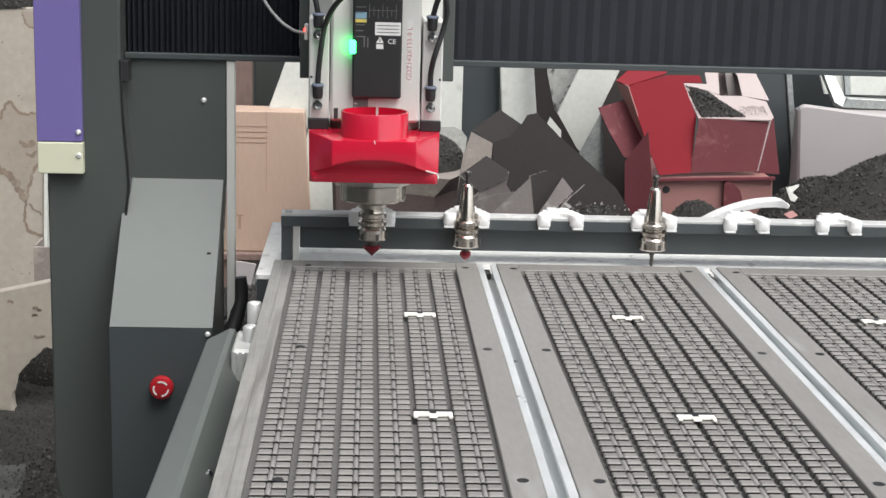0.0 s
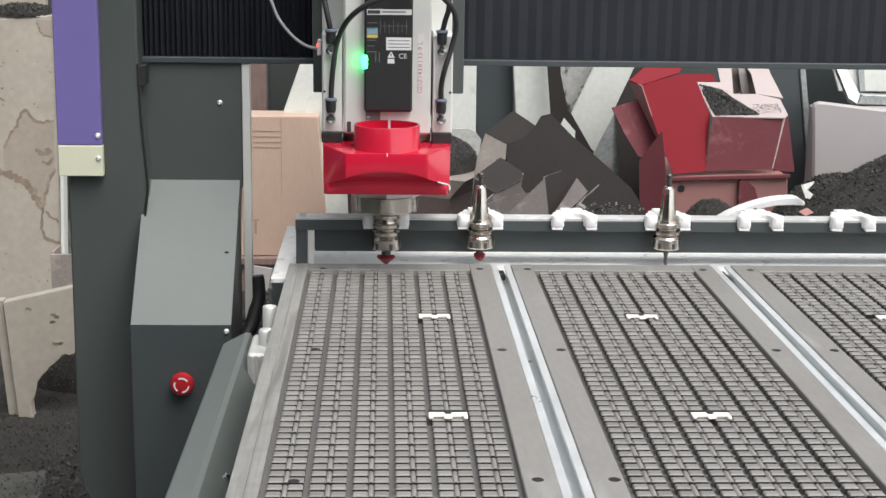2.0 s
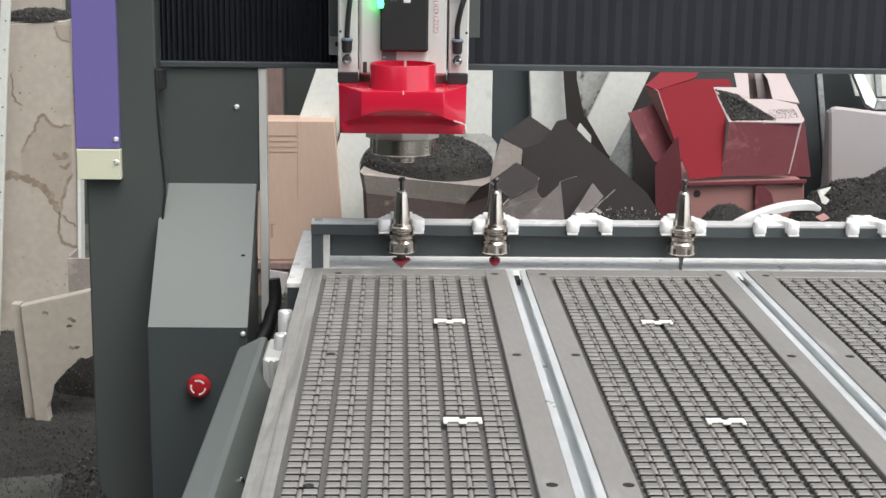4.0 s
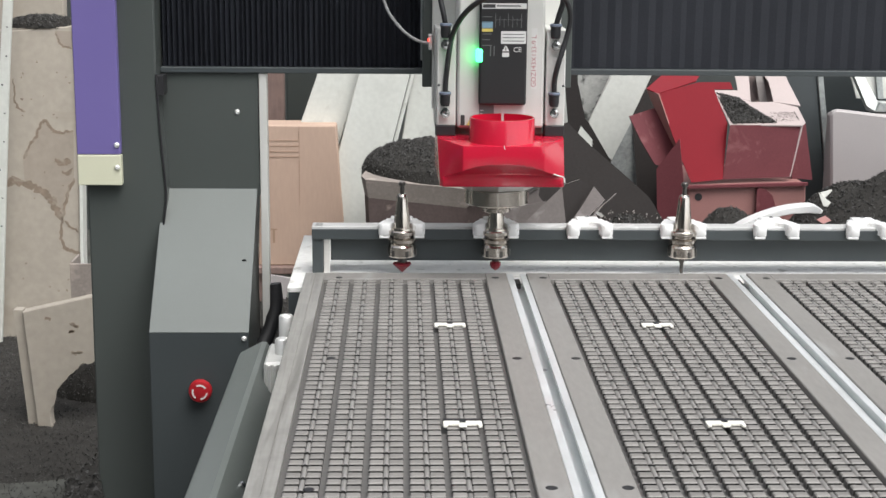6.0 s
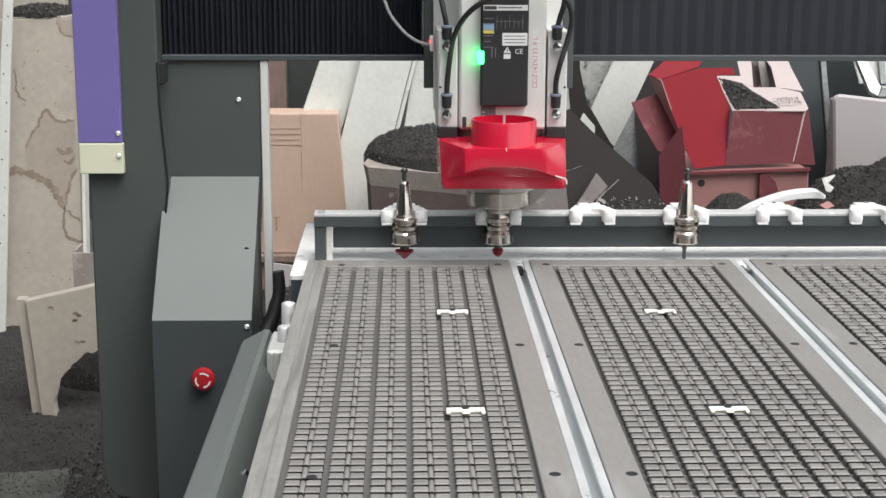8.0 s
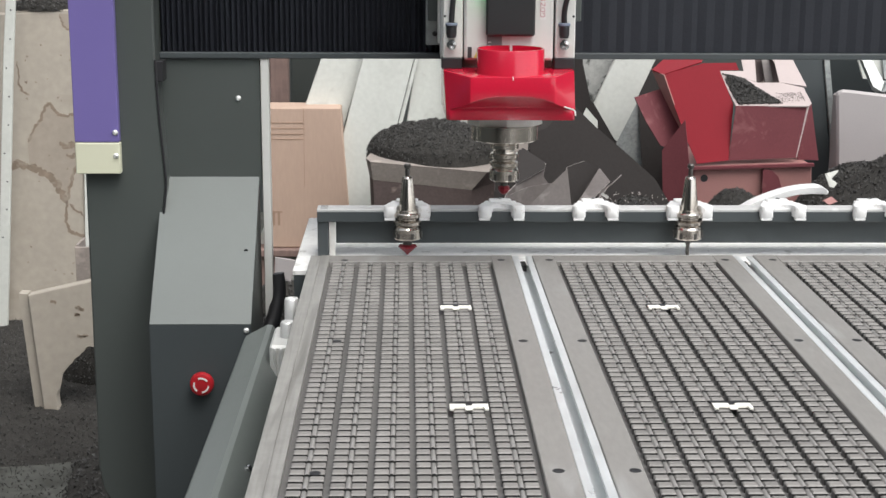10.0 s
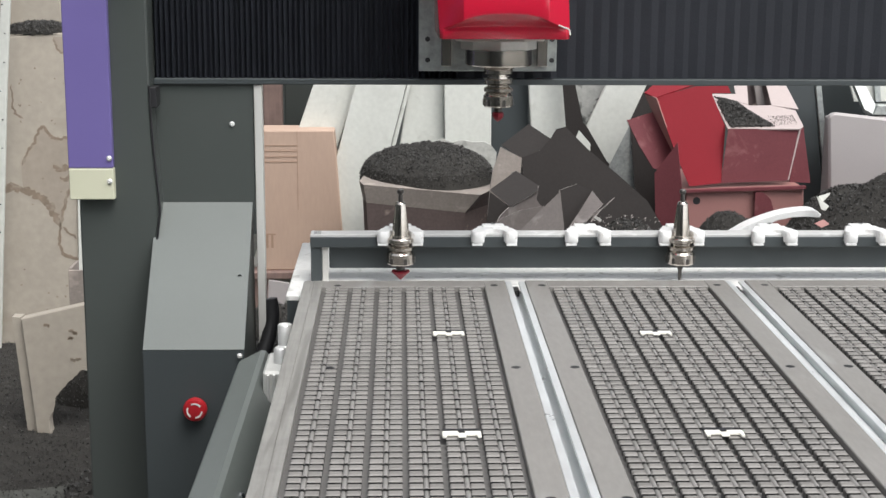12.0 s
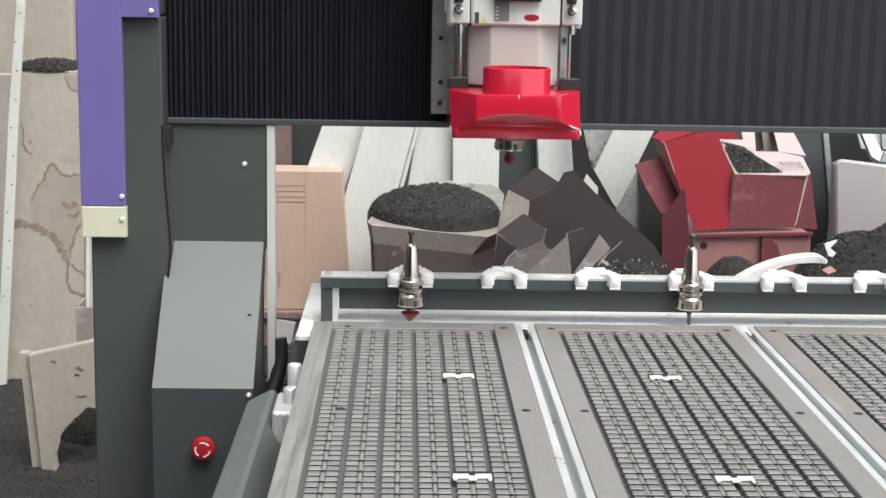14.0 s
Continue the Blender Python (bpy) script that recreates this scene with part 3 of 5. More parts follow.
def gantry():
    g = thing("gantry", "grey-green router gantry with purple trim and black bellows", "machine gantry")
    # column
    col = [(-0.3555, 0.3548), (-0.2735, 0.3392), (-0.2714, 0.3704), (-0.2631, 0.7027), (-0.2485, 0.8481), (-0.235, 0.9468), (-0.235, 0.9832), (-0.2423, 1.087), (-0.2454, 1.1847), (-0.2454, 1.3695), (-0.3752, 1.3695), (-0.3773, 0.4223), (-0.3711, 0.3808)]
    part("column", prism(col, 0.15, 0.34, "y", 0.003), M_PAINT, g, "grey-green painted column")
    # black tube added to draw the dark gap beside the inner cover
    part("edge_seam", tube([(-0.2709, 0.149, 0.3808), (-0.2625, 0.149, 0.7027), (-0.248, 0.149, 0.8481), (-0.2345, 0.149, 0.9468), (-0.2345, 0.149, 0.9832), (-0.2418, 0.149, 1.087), (-0.2449, 0.149, 1.1805)], 0.0022, seg=6, fine=3), M_BLACK, g, "thin black line for the gap along the column edge")
    part("trim_panel", box(-0.3879, -0.3105, 0.130, 0.148, 1.0376, 1.7103, 0.0012), M_PURPLE, g, "purple painted trim panel")
    part("trim_panel", box(-0.3104, -0.2461, 0.130, 0.148, 1.3685, 1.7103, 0.0012), M_PURPLE, g, "purple painted trim panel")
    part("trim_return", box(-0.3879, -0.3829, 0.1482, 0.30, 1.0376, 1.7103, 0.001), M_PURPLE, g)
    part("cream_panel", box(-0.3873, -0.3094, 0.128, 0.147, 0.9815, 1.0365, 0.0012), M_CREAM, g, "cream painted trim panel")
    part("upper_column", box(-0.3752, -0.2475, 0.15, 0.5, 1.3726, 1.7102, 0.002), M_PAINT, g)
    screw(g, -0.3162, 0.130, 1.0547)
    screw(g, -0.3162, 0.128, 1.0142)
    screw(g, -0.2585, 0.130, 1.3799)
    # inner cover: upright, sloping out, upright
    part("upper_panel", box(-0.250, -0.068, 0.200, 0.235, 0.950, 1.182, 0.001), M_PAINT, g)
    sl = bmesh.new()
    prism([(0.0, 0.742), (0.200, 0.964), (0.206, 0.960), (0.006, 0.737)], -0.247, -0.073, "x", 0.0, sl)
    # coloured lighter than the upright panels, for overhead light on the slope
    part("sloping_panel", sl, M_COVER_LIT, g, "sloping grey-green cover sheet")
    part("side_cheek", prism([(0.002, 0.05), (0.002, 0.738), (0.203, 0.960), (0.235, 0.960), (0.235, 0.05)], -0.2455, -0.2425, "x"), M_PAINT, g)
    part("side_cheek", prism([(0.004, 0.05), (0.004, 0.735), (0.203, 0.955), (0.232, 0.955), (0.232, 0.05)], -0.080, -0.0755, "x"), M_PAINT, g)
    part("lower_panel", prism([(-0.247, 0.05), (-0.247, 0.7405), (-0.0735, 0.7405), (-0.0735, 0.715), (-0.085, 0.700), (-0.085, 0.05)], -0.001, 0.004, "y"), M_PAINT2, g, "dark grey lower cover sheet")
    part("edge_strip", box(-0.0665, -0.0525, 0.196, 0.225, 0.68, 1.178, 0.001), M_ALUPAINT, g, "bright edge strip")
    part("edge_seal", tube([(-0.046, 0.212, 0.78), (-0.043, 0.207, 0.74), (-0.055, 0.19, 0.69), (-0.075, 0.17, 0.655), (-0.085, 0.16, 0.63)], 0.014), M_BLACK, g, "black rubber edge seal", None, 60)
    part("lower_column", box(-0.352, -0.274, 0.17, 0.34, 0.05, 0.37, 0.003), M_PAINT2, g)
    part("foot", box(-0.36, -0.07, 0.0, 0.3, 0.0, 0.05, 0.003), M_PAINT2, g)
    screw(g, -0.107, 0.200, 1.107)
    screw(g, -0.081, -0.001, 0.731)
    part("rivet_hole", lathe([(0.0038, 0.0), (0.0038, -0.0006), (0.002, -0.0006)], 12, axis="y"), M_BLACK, g, "small dark hole", pose(-0.0885, 0.0965, 0.8505, 42, 0, 0))
    # stop button
    st = part("stop_button", lathe([(0.010, 0.0), (0.010, -0.008), (0.0190, -0.010), (0.0208, -0.013), (0.0208, -0.019), (0.0185, -0.0235), (0.013, -0.0252), (0.0002, -0.0256)], 36, axis="y"),
              M_ESTOP, g, "red mushroom emergency stop button", pose(-0.1580, 0.0, 0.640), 40)
    for a0 in (35, 155, 275):
        arc = [(0.0138 * math.cos(radians(a0 + d)), 0.0138 * math.sin(radians(a0 + d))) for d in range(0, 81, 8)]
        arc += [(0.0110 * math.cos(radians(a0 + d)), 0.0110 * math.sin(radians(a0 + d))) for d in range(80, -1, -8)]
        part("arrow_mark", prism(arc, -0.0262, -0.0249, "y"), M_LABELW, st, "white curved turn arrow")
    # beam with bellows
    part("beam", box(-0.229, 1.75, 0.235, 0.52, 1.190, 1.68, 0.004), M_PAINT2, g, "slate painted cross beam")
    part("bottom_ledge", box(-0.2445, 1.75, 0.192, 0.300, 1.179, 1.1895, 0.0012), M_PAINT2, g, "slate ledge under the bellows")
    part("bellows", fold_strip(-0.2440, 0.300, 0.0095, 0.010, 0.212, 1.190, 1.66), M_BELLOWS, g, "black pleated bellows, tightly folded")
    part("bellows", fold_strip(0.300, 1.74, 0.030, 0.0022, 0.210, 1.190, 1.66), M_BELLOWS, g, "black pleated bellows, stretched")
    part("top_ledge", box(-0.228, 1.75, 0.190, 0.300, 1.66, 1.672, 0.0012), M_PAINT2, g)
    part("stop_block", box(-0.2445, -0.2325, 0.149, 0.190, 1.142, 1.178, 0.001), M_BLACK, g, "small black end block")
    return g


GANTRY = gantry()

AXIS_Y = 0.05


def carriage():
    c = thing("cross_carriage", "galvanised cross carriage plate on the beam", "carriage")
    part("plate", box(-0.134, 0.112, 0.128, 0.142, 1.205, 1.66, 0.0015), M_GALV, c, "mottled galvanised plate")
    for sg in (-1, 1):
        part("rail", box(sg * 0.085 - 0.009, sg * 0.085 + 0.009, 0.113, 0.128, 1.215, 1.66, 0.001), M_STEEL, c, "bright linear rail")
        for z in (1.225, 1.262, 1.34, 1.42):
            part("bolt", lathe([(0.0045, 0.0), (0.0045, -0.004), (0.0025, -0.004)], 12, axis="y"), M_BLACK, c, "dark socket bolt", pose(-0.118 if sg < 0 else 0.103, 0.128, z))
    return c


CARRIAGE = carriage()


# ---- spindle unit; its own zero is the nose face on the axis ----
def spindle():
    s = thing("spindle_unit", "silver spindle motor with red dust hood and hoses", "spindle")
    z0 = 0.133
    part("motor_body", box(-0.0735, 0.0735, -0.066, 0.066, z0, 0.66, 0.004), M_ALUPAINT, s, "silver motor body")
    part("housing", prism([(-0.075, 0.05), (-0.075, -0.03), (-0.040, -0.058), (0.040, -0.058), (0.075, -0.03), (0.075, 0.05)], 0.034, z0, "z", 0.0015), M_HOUSING, s, "beige eight-sided bearing housing")
    hexa = [(0.062 * math.cos(radians(a)) * 1.04, 0.050 * math.sin(radians(a))) for a in range(0, 360, 45)]
    part("nose_flange", prism(hexa, 0.0185, 0.034, "z", 0.001), M_ALU, s, "aluminium nose flange")
    part("nose", lathe([(0.0175, 0.09), (0.0175, -0.0100), (0.034, -0.0100), (0.0545, -0.0085), (0.0565, -0.0065), (0.0565, 0.0185), (0.050, 0.0190)], 48), M_STEEL, s, "turned steel spindle nose", None, 30)
    part("nose_ring", lathe([(0.0172, -0.001), (0.0172, -0.0235), (0.0232, -0.0235), (0.0246, -0.0225), (0.0246, -0.0165), (0.0236, -0.0155), (0.0240, -0.0145), (0.0262, -0.0138), (0.0290, -0.0125), (0.0335, -0.0098), (0.0335, -0.001)], 40), M_STEEL, s, "stepped steel nose ring", None, 30)
    # motor cover with its rating plate
    mc = part("motor_cover", box(-0.038, 0.042, -0.084, -0.066, 0.174, 0.375, 0.003), M_MOTOR, s, "black motor cover with printed rating plate")
    f, LOW = -0.0842, -0.006
    part("name_bar", box(-0.034, 0.040, f - 0.0003, f + 0.001, 0.341 + LOW, 0.350 + LOW), M_LABELW, mc, "white name bar")
    part("name_mark", box(-0.033, -0.012, f - 0.0006, f, 0.3425 + LOW, 0.3485 + LOW), M_PLATE, mc)
    part("text_bar", box(-0.010, 0.030, f - 0.0006, f, 0.3445 + LOW, 0.3470 + LOW), M_LABELG, mc)
    part("blue_mark", box(-0.034, -0.016, f - 0.0004, f, 0.3085 + LOW, 0.3195 + LOW), M_BLUE, mc)
    part("yellow_mark", box(-0.034, -0.016, f - 0.0004, f, 0.3030 + LOW, 0.3085 + LOW), M_YELLOW, mc)
    part("white_label", box(-0.002, 0.040, f - 0.0004, f, 0.283 + LOW, 0.304 + LOW), M_LABELW, mc, "white rating label")
    for k in range(3):
        part("text_bar", box(0.001, 0.037, f - 0.0007, f - 0.0003, 0.287 + 0.0055 * k + LOW, 0.2885 + 0.0055 * k + LOW), M_LABELG, mc)
    for k in range(6):
        w = (0.016, 0.013, 0.017, 0.015, 0.012, 0.016)[k]
        part("text_bar", box(-0.033, -0.033 + w, f - 0.0004, f, 0.327 - 0.0095 * k + LOW, 0.3283 - 0.0095 * k + LOW), M_LABELG, mc)
    for k in range(7):
        part("wiring_mark", box(-0.012 + 0.0072 * k, -0.0112 + 0.0072 * k, f - 0.0004, f, 0.310 + 0.003 * (k % 2) + LOW, 0.333 - 0.004 * (k % 3) + LOW), M_LABELG, mc)
    part("wiring_mark", box(-0.012, 0.034, f - 0.0004, f, 0.3225 + LOW, 0.3232 + LOW), M_LABELG, mc)
    part("warning_sign", prism([(0.000, 0.2705 + LOW), (0.0125, 0.2705 + LOW), (0.00625, 0.281 + LOW)], f - 0.0005, f, "y"), M_LABELW, mc, "white warning triangle")
    part("warning_mark", box(0.0055, 0.0070, f - 0.0008, f - 0.0004, 0.2722 + LOW, 0.2775 + LOW), M_PLATE, mc)
    part("white_label", box(0.0005, 0.0120, f - 0.0005, f, 0.261 + LOW, 0.2685 + LOW), M_LABELW, mc)
    words("conformity_mark", "CE", 0.0115, M_LABELW, mc, pose(0.019, f - 0.0004, 0.2695 + LOW, 90, 0, 0), "white CE mark")
    for k in range(2):
        part("text_bar", box(-0.020 + 0.006 * k, -0.0185 + 0.006 * k, f - 0.0004, f, 0.263 + LOW, 0.279 + LOW), M_LABELG, mc)
    part("lamp", box(-0.0430, -0.0325, -0.0870, -0.070, 0.252 + LOW, 0.274 + LOW, 0.002), M_LED, mc, "green glowing status lamp")
    # type strip
    tp = part("type_strip", box(0.0510, 0.0605, -0.0666, -0.0655, 0.200, 0.302), M_LABELW, s, "pale strip label with red writing")
    words("type_text", "GDZ143X133-9 L", 0.0118, M_PINK, tp, pose(0.0592, -0.0669, 0.203, 90, -90, 0), "red type writing")
    # lower cover details
    part("slot_mark", box(-0.0675, -0.0605, -0.0668, -0.0655, 0.137, 0.155, 0.0005), M_PLATE, s, "dark slotted hole")
    part("warning_sign", prism([(-0.0575, 0.1375), (-0.046, 0.1375), (-0.0515, 0.149)], -0.0669, -0.0655, "y"), M_YELLOW, s, "yellow warning triangle")
    cd = part("code_label", box(-0.036, -0.011, -0.0669, -0.0655, 0.141, 0.1735), M_LABELG, s, "dark printed code label")
    for k in range(4):
        part("text_bar", box(-0.034, -0.029, -0.0673, -0.0668, 0.144 + 0.006 * k, 0.146 + 0.006 * k), M_LABELW, cd)
    part("white_label", box(0.002, 0.042, -0.0669, -0.0655, 0.1365, 0.1735), M_LABELW, s, "white label with a red oval")
    part("oval_mark", lathe([(0.0001, -0.0006), (0.0070, -0.0006), (0.0070, 0.0)], 24, axis="y"), M_ESTOP, s, "red oval mark", Matrix.LocRotScale((0.026, -0.0670, 0.1475), None, (1.8, 1, 0.8)))
    # plate and lifting cylinders
    part("back_plate", box(-0.131, 0.137, 0.090, 0.104, 0.186, 0.66, 0.0015), M_PAINT, s, "dark painted back plate")
    part("mount_plate", box(-0.114, 0.114, 0.066, 0.0898, 0.150, 0.66, 0.0012), M_ALUPAINT, s, "silver mounting plate")
    for sg, x in ((-1, -0.092), (1, 0.0935)):
        cyl = part("air_cylinder", box(x - 0.0165, x + 0.0165, -0.063, -0.033, 0.136, 0.30, 0.002), M_ALUPAINT, s, "square aluminium air cylinder")
        part("cylinder_neck", lathe([(0.0085, 0.1205), (0.0085, 0.136)], 18, x, -0.047), M_CHROME, cyl, "", None, 40)
        part("cylinder_cover", box(x - 0.0165 + sg * 0.002, x + 0.0165 + sg * 0.002, -0.0325, 0.0655, 0.13, 0.30, 0.001), M_ALUPAINT, cyl)
        for z in (0.163, 0.278):
            fx = x - 0.002
            part("banjo", lathe([(0.0085, -0.030), (0.0085, -0.036), (0.0078, -0.038), (0.0035, -0.0385), (0.003, -0.037)], 18, axis="y"), M_CHROME, cyl, "bright fitting screw", pose(fx, -0.037, z - 0.004), 40)
            part("elbow", lathe([(0.0070, 0.004), (0.0085, 0.010), (0.0085, 0.022), (0.0095, 0.0225), (0.0095, 0.028), (0.007, 0.029)], 18, fx, -0.0655), M_BLACK, cyl, "black push-in fitting", pose(0, 0, z + 0.003), 40)
            part("collar", lathe([(0.0088, 0.0235), (0.0102, 0.0245), (0.0102, 0.0275), (0.0088, 0.0285)], 18, fx, -0.0655), M_COLLAR, cyl, "blue-grey release collar", pose(0, 0, z + 0.003), 40)
        part("edge_hole", lathe([(0.0022, -0.0631), (0.0022, -0.0636), (0.001, -0.0636)], 10, axis="y"), M_BLACK, cyl, "", pose(x + sg * 0.013, 0, 0.205))
    # hoses
    h1 = tube([(-0.094, -0.0655, 0.190), (-0.093, -0.067, 0.215), (-0.089, -0.073, 0.255), (-0.083, -0.075, 0.290), (-0.068, -0.098, 0.322), (-0.046, -0.118, 0.345), (-0.016, -0.128, 0.361), (0.010, -0.124, 0.369), (0.03, -0.11, 0.392)], 0.0046, fine=6)
    part("hose", h1, M_BLACK, s, "black air hose", None, 80)
    h2 = tube([(-0.094, -0.0655, 0.305), (-0.098, -0.069, 0.325), (-0.105, -0.063, 0.36), (-0.108, -0.053, 0.40), (-0.100, -0.043, 0.46)], 0.0046, fine=6)
    part("hose", h2, M_BLACK, s, "black air hose", None, 80)
    h3 = tube([(0.0915, -0.0655, 0.190), (0.091, -0.069, 0.215), (0.096, -0.079, 0.245), (0.108, -0.076, 0.285), (0.114, -0.08, 0.318), (0.108, -0.086, 0.345), (0.088, -0.094, 0.366), (0.055, -0.106, 0.380), (0.02, -0.106, 0.392)], 0.0046, fine=6)
    part("hose", h3, M_BLACK, s, "black air hose", None, 80)
    h4 = tube([(0.0915, -0.0655, 0.305), (0.096, -0.069, 0.325), (0.102, -0.071, 0.35), (0.100, -0.063, 0.40), (0.095, -0.053, 0.45)], 0.0046, fine=6)
    part("hose", h4, M_BLACK, s, "black air hose", None, 80)
    se = part("sensor", box(-0.121, -0.115, 0.030, 0.064, 0.257, 0.283, 0.001), M_LABELW, s, "small white proximity sensor")
    part("sensor_lamp", box(-0.1225, -0.1205, 0.026, 0.031, 0.272, 0.277), M_LEDRED, se, "tiny red glowing lamp")
    part("sensor_cable", tube([(-0.119, 0.04, 0.268), (-0.140, 0.045, 0.272), (-0.165, 0.055, 0.288), (-0.190, 0.065, 0.318), (-0.205, 0.07, 0.352), (-0.225, 0.075, 0.372), (-0.262, 0.08, 0.392)], 0.0028, fine=6), M_CABLE, s, "thin grey sensor cable", None, 80)
    return s


SPINDLE = spindle()


def dust_hood(parent):
    """Red hood: eight-sided body, an arched front recess over a skirt, and a round hose port."""
    own = bmesh.new()
    nf = 12
    fx, wx, yb, ys, yf = 0.0675, 0.1075, 0.075, -0.085, -0.176

    def ring(z_front, z_side):
        pts = [(-wx, yb, z_side), (-wx, ys, z_side)]
        for i in range(nf + 1):
            u = 2 * i / nf - 1
            pts.append((u * fx, yf, z_front(u)))
        pts += [(wx, ys, z_side), (wx, yb, z_side)]
        return pts
    top = ring(lambda u: 0.1175, 0.1190)
    low = ring(lambda u: 0.0865 - 0.011 * abs(u) ** 2.6, 0.0600)
    low[1], low[-2] = (-0.1045, -0.138, 0.0600), (0.1045, -0.138, 0.0600)
    sk1, sk0 = [], []
    for i, p in enumerate(low):
        if 2 <= i <= nf + 2:
            u = 2 * (i - 2) / nf - 1
            sk1.append((u * 0.098, -0.1455, 0.0660 - 0.004 * u ** 4))
            sk0.append((u * 0.099, -0.1500, 0.0455))
        else:
            sk1.append((p[0] * 0.995, p[1], 0.0585))
            sk0.append((p[0] * 0.995, p[1] - (0.004 if p[1] < 0 else 0), 0.0455))
    rings = [[own.verts.new(p) for p in r] for r in (top, low, sk1, sk0)]
    k = len(top)
    for p, q in zip(rings, rings[1:]):
        for i in range(k):
            own.faces.new((p[i], p[(i + 1) % k], q[(i + 1) % k], q[i]))
    own.faces.new(rings[0])
    bmesh.ops.recalc_face_normals(own, faces=own.faces)
    hard = [e for e in own.edges if len(e.link_faces) == 2 and e.calc_face_angle(0) > 0.4]
    bmesh.ops.bevel(own, geom=hard, offset=0.0018, segments=2, affect='EDGES', profile=0.6)
    h = part("dust_hood", own, M_RED, parent, "glossy red moulded dust hood", None, 50)
    sol = h.modifiers.new("wall", 'SOLIDIFY')
    sol.thickness = 0.0025
    part("hose_port", lathe([(0.0515, 0.100), (0.0515, 0.158), (0.0540, 0.158), (0.0548, 0.1565), (0.0548, 0.1225), (0.0562, 0.1185), (0.0562, 0.100), (0.0515, 0.100)], 48, 0, -0.1180), M_RED, h, "open round hose port", None, 40)
    part("worn_edge", tube([(0.0840, -0.1585, 0.0685), (0.0940, -0.1490, 0.0642), (0.1030, -0.1400, 0.0600), (0.1045, -0.1430, 0.0520)], 0.0013, None, 6, 3), M_LABELW, h, "white chipped edge of the hood")
    part("worn_edge", tube([(0.0, -0.1760, 0.1185), (0.001, -0.1768, 0.1125)], 0.0007, None, 6, 2), M_LABELW, h, "fine pale scratch")
    for sg in (-1, 1):
        part("guide_block", box(sg * 0.093 - 0.017, sg * 0.093 + 0.017, -0.066, -0.028, 0.1185, 0.137, 0.0015), M_BLACK, h, "black guide block")
        part("guide_rod", lathe([(0.0046, 0.124), (0.0046, 0.262), (0.003, 0.263)], 16, sg * 0.091, -0.047), M_CHROME, h, "bright guide rod", None, 40)
    return h


HOOD = dust_hood(SPINDLE)


# ---- scrap and boards behind the machine ----
def board(label, outline, y, lean, thick, mat=M_BOARD, name="board", group="boards leaning at the back"):
    """A board that leans back and stands on the floor; the outline is given in (x, z) from the floor up."""
    ob = part(name, prism(outline, y, y + thick, "y", 0.003, None, lean, 0.0), mat)
    return tagged(ob, label, "board", group)


def plank(xt0, xt1, xb0, xb1, y=2.95, lean=0.25, top=1.7, ztop=0.866, zlow=0.30, mat=M_BOARD, label="pale dusty board leaning back", thick=0.02):
    """A plank given by its left and right edges at two heights, drawn out to the floor and up to its top."""
    def at(xa, xb, z):
        return xb + (xa - xb) * (z - zlow) / (ztop - zlow)
    out = [(at(xt0, xb0, 0.0), 0.0), (at(xt1, xb1, 0.0), 0.0), (at(xt1, xb1, top), top), (at(xt0, xb0, top), top)]
    return board(label, out, y, lean, thick, mat)


